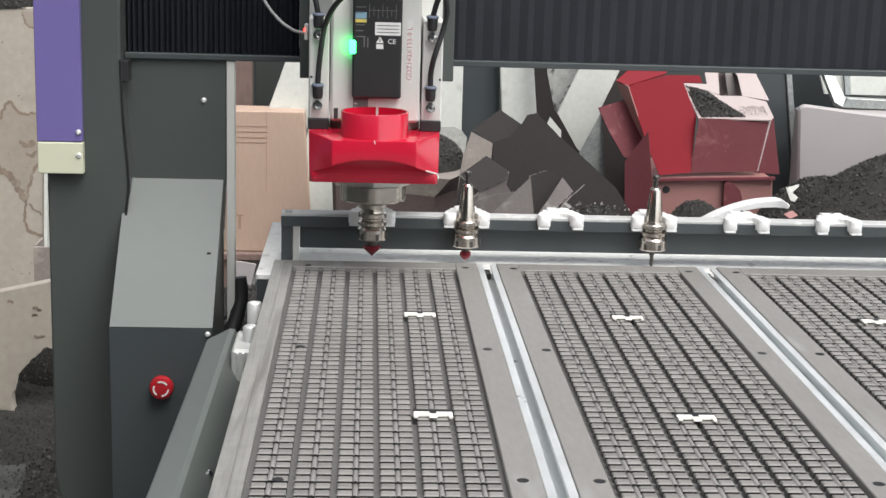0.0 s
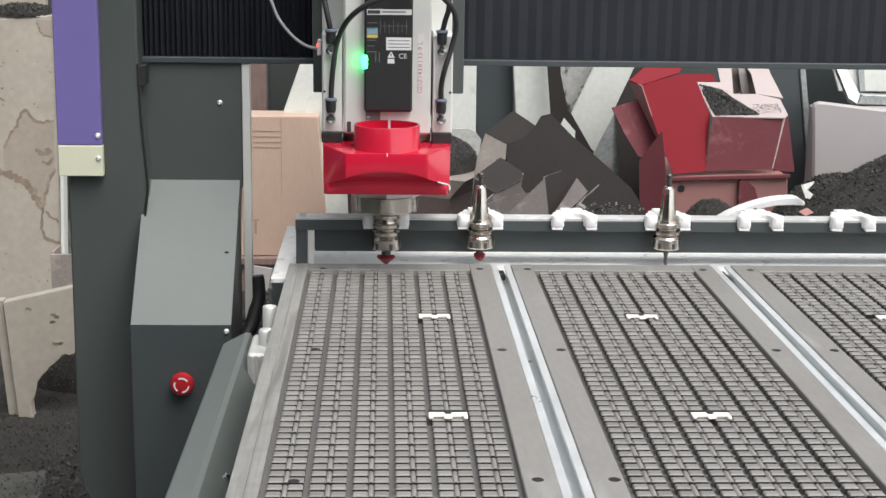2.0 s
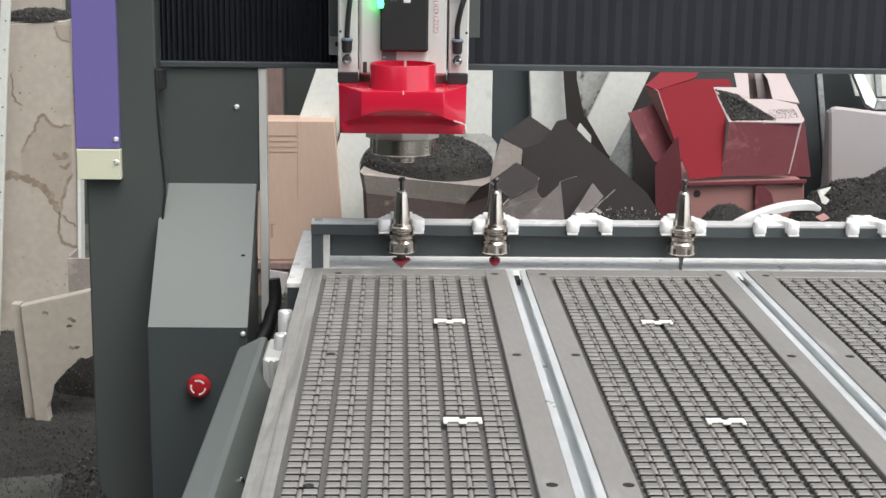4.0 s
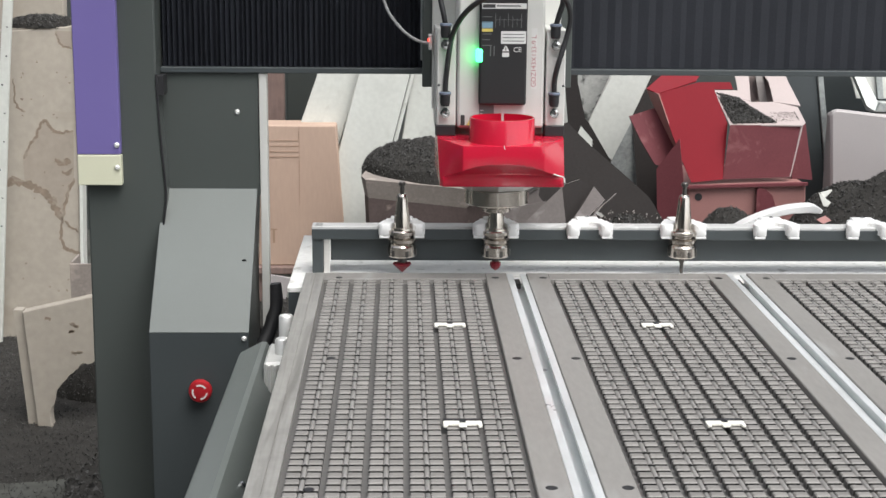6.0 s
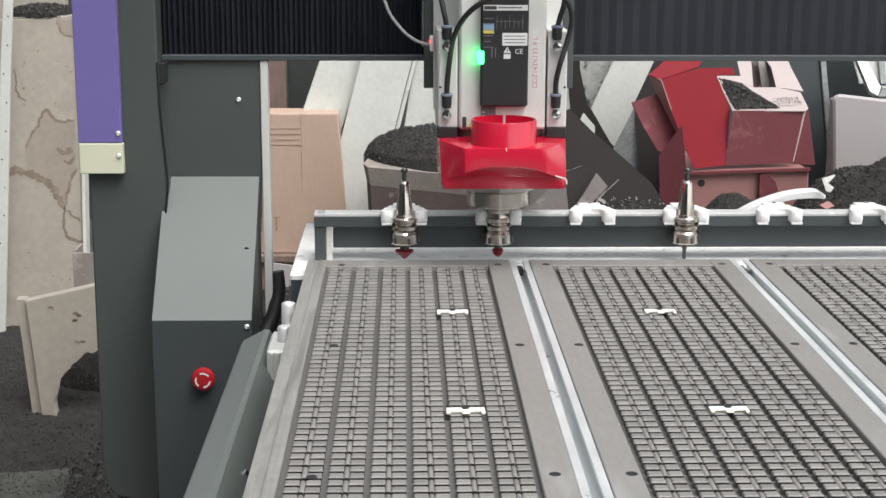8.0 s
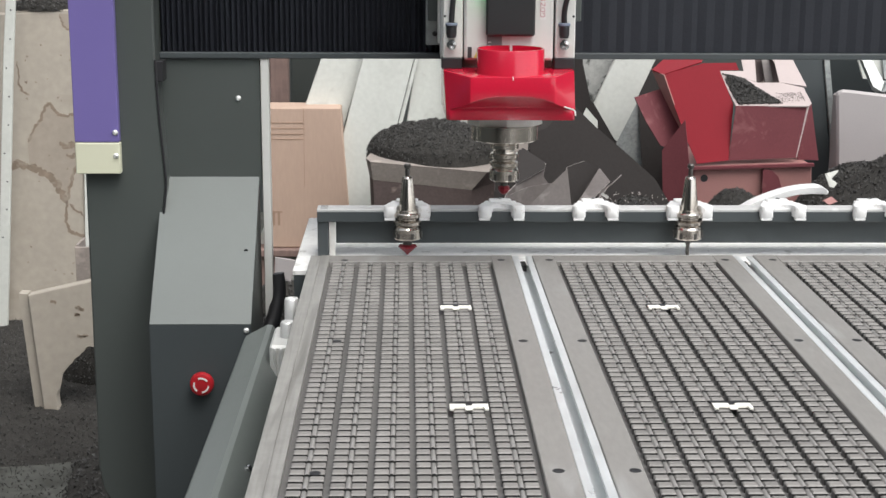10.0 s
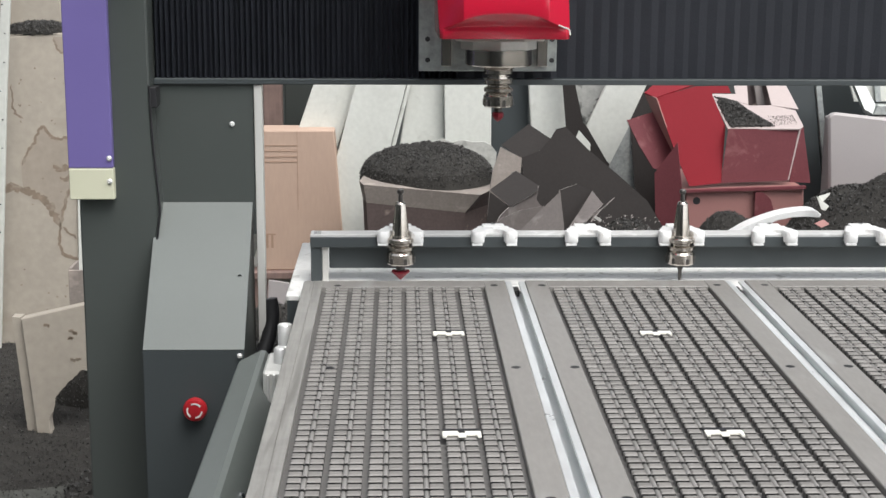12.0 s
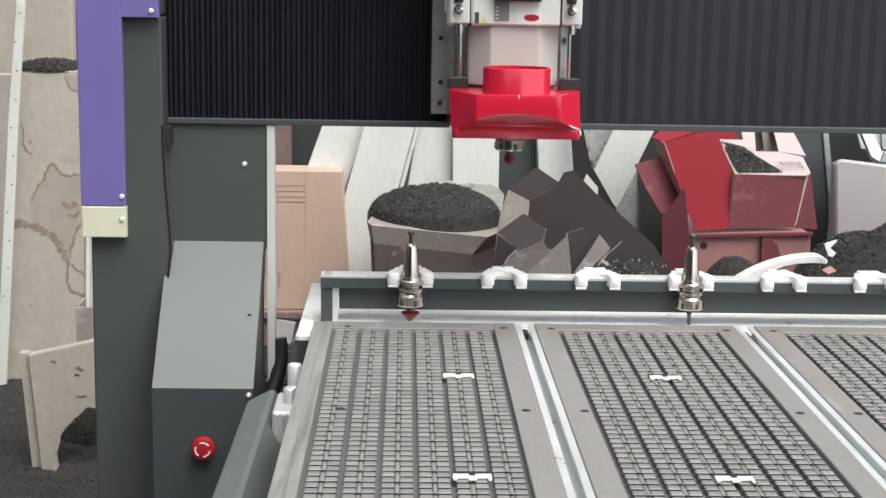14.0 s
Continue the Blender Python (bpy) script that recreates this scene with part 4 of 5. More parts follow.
def boards():
    # left, right edge at the upper height, then at the lower one
    plank(-0.135, 0.030, -0.335, -0.150, 3.03, 0.07, label="pale dusty board leaning to one side")
    plank(0.023, 0.215, -0.125, 0.070, 2.98, 0.07, label="long pale dusty board leaning to one side")
    plank(0.218, 0.232, 0.072, 0.090, 2.985, 0.07, label="narrow edge of a pale board")
    plank(0.228, 0.362, 0.140, 0.362, 3.04, 0.06, label="pale dusty upright board")
    plank(0.362, 0.540, 0.372, 0.540, 3.00, 0.05, label="pale upright board with a torn foot")
    plank(0.541, 0.682, 0.545, 0.700, 3.06, 0.05, mat=M_PAINT2, label="dark green-grey upright steel sheet")
    plank(0.680, 0.823, 0.720, 0.860, 3.00, 0.05, label="pale upright board among scrap")
    d = part("steel_sheet", panel3([(0.760, 3.02, 1.5), (0.840, 3.02, 1.5), (0.845, 2.98, 0.891), (0.874, 2.95, 0.758), (0.887, 2.95, 0.745), (0.96, 2.9, 0.621), (1.123, 2.86, 0.465), (1.144, 2.84, 0.373),
                                    (1.15, 2.80, 0.0), (1.0, 2.80, 0.0), (0.976, 2.84, 0.373), (0.811, 2.95, 0.741), (0.798, 2.98, 0.891)], 0.006), M_SHEETDK)
    tagged(d, "dark steel offcut with a slanting edge", "sheet metal")
    plank(0.957, 1.117, 0.700, 0.880, 2.98, 0.05, label="pale board leaning across")
    plank(1.118, 1.130, 0.880, 0.892, 2.97, 0.05, mat=M_SHEETDK, label="dark edge strip of a leaning board", thick=0.02)
    plank(1.132, 1.139, 0.893, 0.900, 2.965, 0.05, label="thin pale strip of board", thick=0.01)
    plank(1.60, 1.745, 1.70, 1.815, 2.93, 0.05, mat=M_PAINT2, label="dark grey leaning steel panel", thick=0.03)
    plank(1.745, 1.768, 1.82, 1.845, 2.92, 0.05, mat=M_GALV, label="narrow galvanised strip of steel", thick=0.03)
    plank(1.78, 2.10, 1.86, 2.20, 3.10, 0.05, mat=M_PAINT2, label="dark grey leaning steel panel", thick=0.03)
    p = part("timber_post", box(-0.345, -0.270, 3.35, 3.43, 0, 2.3, 0.006), M_POST)
    tagged(p, "weathered brown timber post", "post")
    d = part("steel_sheet", box(-0.27, 0.10, 3.5, 3.53, 0, 2.2, 0.004), M_PAINT)
    tagged(d, "dark green-grey steel panel", "panel")
    f = part("torn_fibre_sheet", sheet([(0.82, 0.55), (0.98, 0.60), (1.0, 1.25), (0.84, 1.25)], 3.12, 0.02, 0.02), M_SLABP)
    tagged(f, "torn pale fibre sheet with dark spots", "scrap")
    b = part("fibre_stand", box(0.84, 0.98, 3.12, 3.2, 0, 0.56, 0.01), M_SHEETDK)
    tagged(b, "dark block of steel scrap", "scrap")


boards()


def cardboard_box():
    b = thing("cardboard_box", "brown cardboard box standing on a timber block", "box")
    out = [(-0.345, 0.190), (-0.010, 0.190), (-0.049, 0.722), (-0.325, 0.722)]
    bx = part("carton", prism(out, 2.98, 3.14, "y", 0.004), M_CARD, b)
    for z in (0.7140, 0.6930, 0.6720, 0.6530):
        part("printed_line", box(-0.32, -0.189, 2.9785, 2.9795, z - 0.05, z - 0.0475), M_CARDP, bx, "printed line")
    part("flap_edge", box(-0.187, -0.1855, 2.9785, 2.9798, 0.423, 0.720), M_CARDP, bx, "flap edge")
    for x in (-0.304, -0.285):
        part("printed_arrow", box(x - 0.004, x + 0.004, 2.9785, 2.9795, 0.277, 0.326), M_CARDP, bx, "printed upright arrow")
    part("printed_line", box(-0.316, -0.272, 2.9785, 2.9795, 0.326, 0.331), M_CARDP, bx)


cardboard_box()


def timber_block():
    b = thing("timber_block", "weathered timber block under the cardboard box", "timber")
    part("plank", box(-0.40, 0.03, 2.95, 3.16, 0.160, 0.1895, 0.004), M_POST, b)
    for x in (-0.36, -0.20, -0.06):
        part("bearer", box(x, x + 0.07, 2.97, 3.14, 0.0, 0.1598, 0.004), M_POST, b)
    o = part("board_offcut", panel3([(-0.25, 2.4, 0.287), (-0.181, 2.4, 0.276), (-0.198, 2.4, 0.204), (-0.209, 2.4, 0.183), (-0.232, 2.4, 0.197), (-0.251, 2.4, 0.197), (-0.253, 2.4, 0.227)], 0.012), M_GREYBOX)
    tagged(o, "small pale broken board standing in black crumb", "board")
    m = new("crumb_pile", mound(-0.22, 2.41, 0.16, 0.11, 0.205, 0.0, 27, 1500, 0.007, 0.5))
    tagged(m, "black crumb heap beside the timber block", "rubber crumb", kind="stuff")


timber_block()


def crumb_tray():
    """An uneven many-sided steel tray with a broad folded lip that slopes inwards to the body."""
    t = thing("scrap_tray", "brown folded steel tray heaped with black crumb", "tray")
    lip = [(0.058, 2.44, 0.622), (0.075, 2.37, 0.621), (0.465, 2.37, 0.586), (0.520, 2.47, 0.592), (0.530, 2.68, 0.600), (0.45, 2.88, 0.606), (0.19, 2.90, 0.614), (0.085, 2.68, 0.620)]
    neck = [(0.070, 2.45, 0.560), (0.084, 2.385, 0.557), (0.415, 2.385, 0.523), (0.500, 2.50, 0.530), (0.512, 2.68, 0.540), (0.44, 2.86, 0.546), (0.20, 2.88, 0.552), (0.098, 2.68, 0.558)]
    foot = [(x * 0.9 + 0.032, y * 0.9 + 0.262, 0.0) for x, y, _ in neck]

    def shell(lo, hi, cap_lo=True, cap_hi=True):
        own = bmesh.new()
        a = [own.verts.new(p) for p in lo]
        b = [own.verts.new(p) for p in hi]
        for i in range(8):
            own.faces.new((a[i], a[(i + 1) % 8], b[(i + 1) % 8], b[i]))
        if cap_lo:
            own.faces.new(a)
        if cap_hi:
            own.faces.new(b)
        return own
    part("tray_body", shell(foot, [(x, y, z - 0.001) for x, y, z in neck]), M_RUST, t, "dark maroon-brown tray body")
    lipmesh = shell(neck, lip)
    lipmesh.faces.ensure_lookup_table()
    for i in (2, 3, 4):
        lipmesh.faces[i].material_index = 1
    part("tray_lip", lipmesh, [M_RIM, M_RUST], t, "dusty pinkish folded lip of the tray")
    m = new("rubber_crumb", mound(0.290, 2.640, 0.236, 0.262, 0.118, 0.597, 5, 7000, 0.0060, 0.42))
    tagged(m, "heap of black rubber crumb in the tray", "rubber crumb", kind="stuff")
    rnd = random.Random(9)
    torn = [(0.335, 0.60), (0.340, 0.694), (0.362, 0.699), (0.387, 0.690), (0.425, 0.694), (0.470, 0.688), (0.505, 0.690), (0.532, 0.677), (0.556, 0.652), (0.549, 0.60), (0.54, 0.42), (0.36, 0.42)]
    k = part("torn_wool_sheet", panel3([(x + rnd.uniform(-0.004, 0.004), 2.92 + 0.01 * (z - 0.6), z + rnd.uniform(-0.004, 0.004)) for x, z in torn], 0.012), M_WOOL)
    tagged(k, "torn pale sheet of packing wool", "scrap")
    stand = part("steel_offcut", box(0.36, 0.54, 2.935, 2.965, 0.0, 0.425, 0.002), M_SHEETDK)
    tagged(stand, "dark upright offcut of steel plate", "sheet metal")


crumb_tray()


def scrap_piece(label, mat, plates, name="bent_sheet"):
    """One folded offcut of sheet metal, made of flat plates that share edges."""
    own = bmesh.new()
    for p in plates:
        panel3(p, 0.0036, own, 1)
    return tagged(part(name, own, [mat, M_EDGE]), label, "sheet metal", "bent sheet scrap")


def bent_scrap():
    scrap_piece("large dark steel sheet leaning in the scrap", M_SHEETDK, [
        [(0.606, 2.36, 0.642), (0.603, 2.38, 0.711), (0.664, 2.39, 0.733), (0.699, 2.4, 0.772), (0.718, 2.41, 0.803), (0.75, 2.41, 0.811), (0.826, 2.39, 0.737), (0.93, 2.37, 0.651),
         (1.023, 2.34, 0.57), (1.08, 2.32, 0.477), (1.10, 2.30, 0.40), (0.66, 2.30, 0.40), (0.644, 2.34, 0.549)]])
    scrap_piece("dark folded steel corner leaning on scrap", M_SHEETDK, [
        [(0.538, 2.44, 0.746), (0.632, 2.47, 0.812), (0.706, 2.43, 0.766), (0.666, 2.405, 0.729), (0.605, 2.4, 0.706)],
        [(0.605, 2.405, 0.708), (0.666, 2.41, 0.731), (0.66, 2.43, 0.40), (0.60, 2.43, 0.40)]])
    scrap_piece("dusty pinkish-brown bent steel plate", M_RIM, [
        [(0.525, 2.3, 0.76), (0.596, 2.3, 0.723), (0.592, 2.28, 0.674), (0.562, 2.28, 0.677), (0.54, 2.25, 0.40), (0.47, 2.25, 0.40), (0.49, 2.25, 0.624), (0.5, 2.27, 0.684)]])
    scrap_piece("dark brown bent bracket with a torn edge", M_SHEETDK, [
        [(0.481, 2.1, 0.65), (0.569, 2.2, 0.696), (0.639, 2.14, 0.656), (0.632, 2.12, 0.641), (0.541, 2.05, 0.606)]])
    scrap_piece("grey-brown folded sheet strip under a bracket", M_SHEETBR, [
        [(0.639, 2.14, 0.656), (0.631, 2.14, 0.614), (0.649, 2.14, 0.588), (0.529, 2.05, 0.557), (0.49, 2.0, 0.54), (0.508, 2.03, 0.579), (0.541, 2.05, 0.606), (0.632, 2.12, 0.641)],
        [(0.529, 2.06, 0.557), (0.649, 2.14, 0.588), (0.65, 2.16, 0.40), (0.53, 2.10, 0.40)]])
    scrap_piece("dark steel offcut behind a bracket", M_SHEETDK, [
        [(0.479, 2.1, 0.648), (0.54, 2.06, 0.604), (0.501, 2.03, 0.561), (0.47, 2.02, 0.40), (0.44, 2.02, 0.40), (0.465, 2.02, 0.536)]])
    scrap_piece("curved brown strip of steel sheet", M_SHEETBR, [
        [(0.473, 1.98, 0.555), (0.516, 1.99, 0.582), (0.569, 2.0, 0.603), (0.644, 2.02, 0.614), (0.70, 2.0, 0.50), (0.66, 1.98, 0.40), (0.473, 1.96, 0.40)]])
    scrap_piece("grey-brown folded sheet standing on edge", M_SHEETBR, [
        [(0.637, 1.95, 0.627), (0.687, 1.97, 0.671), (0.697, 1.88, 0.565), (0.70, 1.86, 0.40), (0.56, 1.86, 0.40), (0.563, 1.88, 0.561)],
        [(0.801, 2.06, 0.652), (0.826, 2.0, 0.623), (0.765, 1.94, 0.579), (0.705, 1.9, 0.557), (0.751, 2.02, 0.6)],
        [(0.826, 2.0, 0.623), (0.855, 1.95, 0.65), (0.814, 1.95, 0.613), (0.782, 1.94, 0.578), (0.794, 1.97, 0.6)]])
    # inner side of the fold above, its shade put into a darker sheet colour
    scrap_piece("inner side of a folded bracket, coloured dark for shade", M_SHEETDK, [
        [(0.689, 1.975, 0.669), (0.75, 2.065, 0.679), (0.801, 2.065, 0.652), (0.751, 2.03, 0.6), (0.72, 1.95, 0.40), (0.70, 1.93, 0.40)]])
    scrap_piece("small bright curl of steel", M_ALU, [[(0.789, 1.9, 0.605), (0.81, 1.9, 0.592), (0.806, 1.9, 0.585), (0.785, 1.9, 0.598)]], "steel_curl")
    scrap_piece("small white triangle of board", M_BOARD, [[(0.819, 2.6, 0.774), (0.86, 2.6, 0.727), (0.85, 2.58, 0.0), (0.80, 2.58, 0.0), (0.81, 2.6, 0.752)]], "board_offcut")
    scrap_piece("grey triangular steel offcut standing upright", M_GALV, [[(1.036, 2.88, 0.767), (1.08, 2.78, 0.486), (1.09, 2.76, 0.0), (0.96, 2.76, 0.0), (0.959, 2.8, 0.616)]], "steel_offcut")
    scrap_piece("dark upright steel offcut", M_SHEETDK, [[(1.033, 2.86, 0.78), (1.105, 2.88, 0.93), (1.135, 2.88, 0.99), (1.165, 2.88, 0.99), (1.15, 2.7, 0.401), (1.15, 2.68, 0.0), (1.058, 2.68, 0.0), (1.058, 2.7, 0.401)]], "steel_offcut")
    m = new("crumb_pile", mound(0.75, 2.14, 0.38, 0.42, 0.50, 0.0, 21, 1500, 0.009))
    tagged(m, "heap of black crumb under bent sheets", "rubber crumb", kind="stuff")


bent_scrap()


def drift(corners, flakes, size, seed):
    """A thin layer of crumb spread over a sloping patch, in one mesh."""
    rnd = random.Random(seed)
    cs = [Vector(c) for c in corners]
    mid = sum(cs, Vector()) / len(cs)
    verts, faces = [], []
    for _ in range(flakes):
        i = rnd.randrange(len(cs))
        a, b = math.sqrt(rnd.random()), rnd.random()
        c = mid + a * ((cs[i] - mid) * (1 - b) + (cs[(i + 1) % len(cs)] - mid) * b)
        c.z += rnd.uniform(0, 0.004) + 0.012 * (1 - a) ** 0.5 * rnd.random()
        s = size * rnd.uniform(0.4, 1.1)
        e = Euler((rnd.uniform(0, 6), rnd.uniform(0, 6), rnd.uniform(0, 6))).to_matrix()
        k = len(verts)
        for p in ((s, 0, 0), (-s * 0.6, s * 0.5, 0), (-s * 0.5, -s * 0.6, 0.1 * s), (0, 0, s * 0.45)):
            verts.append(tuple(c + e @ Vector(p)))
        faces += [(k, k + 1, k + 2), (k, k + 3, k + 1), (k + 1, k + 3, k + 2), (k + 2, k + 3, k)]
    me = bpy.data.meshes.new("crumb_drift")
    me.from_pydata(verts, [], faces)
    me.materials.append(M_CHIP)
    return me


def red_cover():
    r = thing("red_machine_cover", "red sheet-metal machine cover thrown on the scrap heap", "sheet-metal cover")
    y = 2.40
    part("front_face", panel3([(1.296, 2.4, 0.806), (1.537, 2.4, 0.807), (1.503, 2.39, 0.633), (1.276, 2.385, 0.624)], 0.005), M_REDD, r, "dusty maroon front face")
    part("worn_edge", panel3([(1.537, 2.4, 0.807), (1.5445, 2.405, 0.810), (1.510, 2.40, 0.634), (1.503, 2.39, 0.633)], 0.006), M_DUST, r, "pale worn edge")
    part("top_face", panel3([(1.297, 2.72, 0.89), (1.412, 2.58, 0.862), (1.487, 2.58, 0.863), (1.559, 2.55, 0.851), (1.553, 2.42, 0.814), (1.537, 2.4, 0.807), (1.296, 2.4, 0.806)], 0.004), M_DUST, r, "dust-covered top face")
    part("cut_frame", panel3([(1.508, 2.8, 0.915), (1.50, 2.9, 0.96), (1.59, 2.9, 0.96), (1.58, 2.8, 0.915), (1.575, 2.56, 0.853), (1.487, 2.58, 0.863)], 0.004), M_DUST, r)
    part("cut_frame", panel3([(1.297, 2.72, 0.89), (1.384, 2.73, 0.891), (1.40, 2.82, 0.95), (1.45, 2.85, 0.95), (1.436, 2.8, 0.915), (1.412, 2.58, 0.862)], 0.004), M_DUST, r)
    part("inner_panel", panel3([(1.42, 2.95, 0.98), (1.57, 2.95, 0.98), (1.57, 2.8, 0.82), (1.43, 2.8, 0.82)], 0.004), M_RUST, r)
    part("inner_bar", panel3([(1.477, 2.86, 0.95), (1.506, 2.86, 0.95), (1.506, 2.76, 0.842), (1.477, 2.76, 0.842)], 0.006), M_SHEETBR, r)
    part("side_face", panel3([(1.058, 2.45, 0.903), (1.197, 2.5, 0.94), (1.308, 2.5, 0.941), (1.318, 2.49, 0.917), (1.252, 2.48, 0.917), (1.296, 2.4, 0.806), (1.275, 2.39, 0.625), (1.168, 2.38, 0.615), (1.134, 2.4, 0.694), (1.11, 2.42, 0.759)], 0.004), M_REDP, r, "bright red side face")
    part("side_flank", panel3([(1.027, 2.52, 0.916), (1.058, 2.45, 0.903), (1.11, 2.42, 0.759), (1.134, 2.4, 0.694), (1.104, 2.48, 0.75), (1.049, 2.5, 0.864)], 0.004), M_REDL, r, "faded red flank")
    part("top_fold", panel3([(1.027, 2.52, 0.916), (1.106, 2.60, 0.96), (1.221, 2.60, 0.96), (1.197, 2.5, 0.941), (1.058, 2.45, 0.905)], 0.004), M_REDP, r, "red folded edge")
    part("wing", panel3([(0.964, 2.47, 0.827), (1.085, 2.51, 0.858), (1.130, 2.50, 0.765), (1.140, 2.49, 0.715), (1.081, 2.47, 0.657), (1.056, 2.44, 0.665), (1.005, 2.44, 0.746)], 0.004), M_REDD, r, "dusty maroon wing")
    part("standing_flap", panel3([(1.114, 2.36, 0.769), (1.129, 2.31, 0.632), (1.141, 2.28, 0.476), (1.145, 2.28, 0.0), (1.05, 2.33, 0.0), (1.054, 2.33, 0.465), (1.046, 2.36, 0.662)], 0.004), M_REDD, r, "maroon standing flap")
    part("base_box", prism([(1.150, 0.0), (1.578, 0.0), (1.545, 0.618), (1.150, 0.606)], 2.34, 2.80, "y", 0.003), M_REDL, r, "faded red base box")
    part("base_lip", prism([(1.146, 0.602), (1.549, 0.615), (1.549, 0.624), (1.146, 0.611)], 2.322, 2.342, "y"), M_REDD, r)
    part("hole", lathe([(0.0125, 0.0), (0.0125, -0.001), (0.005, -0.001)], 20, axis="y"), M_BLACK, r, "round dark hole", pose(1.187, 2.3395, 0.572))
    fin = [(1.380, 0.44), (1.378, 0.600), (1.385, 0.606), (1.407, 0.602), (1.431, 0.580), (1.444, 0.540), (1.448, 0.44)]
    part("fin", prism(fin, 2.318, 2.336, "y"), M_REDD, r, "dark maroon curved fin")
    part("back_panel", panel3([(1.565, 2.46, 0.807), (1.601, 2.46, 0.612), (1.523, 2.44, 0.619), (1.54, 2.45, 0.80)], 0.004), M_REDD, r)
    m = new("rubber_crumb", drift([(1.300, 2.68, 0.878), (1.330, 2.67, 0.876), (1.370, 2.62, 0.868), (1.395, 2.53, 0.846), (1.455, 2.41, 0.811), (1.303, 2.405, 0.809)], 3200, 0.0065, 31))
    part("crumb_bed", panel3([(1.300, 2.68, 0.882), (1.330, 2.67, 0.879), (1.366, 2.62, 0.870), (1.390, 2.53, 0.849), (1.440, 2.42, 0.817), (1.306, 2.415, 0.814)], 0.004), M_MOUND, r, "packed black crumb layer")
    tagged(m, "black crumb spilt on the red cover", "rubber crumb", kind="stuff")
    m = new("rubber_crumb", drift([(1.45, 2.50, 0.834), (1.54, 2.50, 0.836), (1.54, 2.43, 0.815), (1.44, 2.42, 0.812)], 420, 0.0024, 32))
    tagged(m, "loose black crumbs on the red cover", "rubber crumb", kind="stuff")


red_cover()


def right_scrap():
    g = thing("pale_cover", "pale grey sheet-metal cover half buried in crumb", "sheet-metal cover")
    part("front_face", prism([(1.745, 0.0), (2.25, 0.0), (2.20, 0.79), (1.899, 0.816), (1.725, 0.836), (1.705, 0.836), (1.690, 0.822)], 2.60, 2.63, "y", 0.008), M_GREYBOX, g)
    part("side_face", box(1.745, 2.2, 2.63, 2.84, 0.0, 0.80, 0.006), M_GREYBOX, g)
    f = thing("channel_frame", "pale steel channel frame lying on scrap", "steel frame")
    part("channel", panel3([(1.835, 2.90, 0.97), (1.865, 2.90, 0.97), (1.921, 2.8, 0.839), (1.906, 2.8, 0.810), (1.880, 2.8, 0.826)], 0.03), M_GALV, f)
    part("channel", prism([(1.906, 0.806), (1.921, 0.842), (2.3, 0.832), (2.3, 0.798)], 2.79, 2.85, "y", 0.003), M_GALV, f)
    part("back_sheet", panel3([(1.88, 2.93, 0.84), (2.3, 2.93, 0.84), (2.3, 2.96, 1.1), (1.80, 2.96, 1.1)], 0.01), M_BOARD, f, "pale sheet in the frame")
    part("inner_bar", panel3([(1.955, 2.915, 0.84), (1.975, 2.915, 0.84), (1.955, 2.94, 1.05), (1.930, 2.94, 1.05)], 0.012), M_GALV, f)
    part("frame_leg", box(2.0, 2.2, 2.88, 2.96, 0.0, 0.805, 0.004), M_SHEETDK, f)
    m = new("crumb_pile", mound(2.15, 2.10, 1.02, 0.55, 0.775, 0.0, 3, 16000, 0.0085))
    tagged(m, "large heap of black rubber crumb", "rubber crumb", kind="stuff")
    m = new("crumb_pile", mound(1.68, 2.20, 0.30, 0.16, 0.645, 0.0, 6, 4500, 0.008, 0.3))
    tagged(m, "heap of black rubber crumb", "rubber crumb", kind="stuff")
    m = new("crumb_pile", mound(1.222, 2.02, 0.19, 0.20, 0.596, 0.0, 4, 3000, 0.006, 0.45))
    tagged(m, "small heap of black rubber crumb", "rubber crumb", kind="stuff")
    m = new("crumb_pile", mound(0.90, 1.98, 0.24, 0.20, 0.580, 0.0, 8, 3600, 0.009))
    tagged(m, "low heap of black crumb and shavings", "rubber crumb", kind="stuff")
    m = new("steel_shavings", drift([(0.80, 1.86, 0.555), (0.80, 2.05, 0.575), (1.0, 2.05, 0.575), (1.02, 1.86, 0.55)], 70, 0.006, 41))
    m.data.materials[0] = M_EDGE
    tagged(m, "bright shavings on the crumb heap", "shavings", kind="stuff")
    top = [(1.19, 0.545)] + [(1.217 + 0.227 * u, 0.562 + 0.067 * math.sin(math.pi / 2 * min(1.0, u * 1.02)) ** 0.85) for u in [k / 10 for k in range(11)]] + [(1.462, 0.624), (1.474, 0.614)]
    low = [(1.469, 0.604), (1.427, 0.606), (1.384, 0.604), (1.341, 0.595), (1.298, 0.576), (1.26, 0.55), (1.23, 0.53)]
    c = part("curved_trim", prism(top + low, 1.87, 1.93, "y", 0.002), M_WHITE)
    tagged(c, "white curved plastic trim lying on crumb", "plastic trim")
    c = part("torn_wrap", panel3([(1.455, 1.85, 0.674), (1.500, 1.88, 0.679), (1.498, 1.88, 0.673), (1.470, 1.85, 0.655)], 0.004), M_WOOL)
    tagged(c, "torn scrap of white plastic wrap", "scrap")
    c = part("torn_wrap", panel3([(1.451, 1.85, 0.675), (1.462, 1.85, 0.664), (1.482, 1.82, 0.649), (1.470, 1.82, 0.636), (1.459, 1.82, 0.639)], 0.004), M_WOOL)
    tagged(c, "torn scrap of white plastic wrap", "scrap")
    c = part("carton_scrap", panel3([(1.435, 1.8, 0.601), (1.466, 1.82, 0.609), (1.486, 1.82, 0.594), (1.456, 1.8, 0.587)], 0.003), M_REDL)
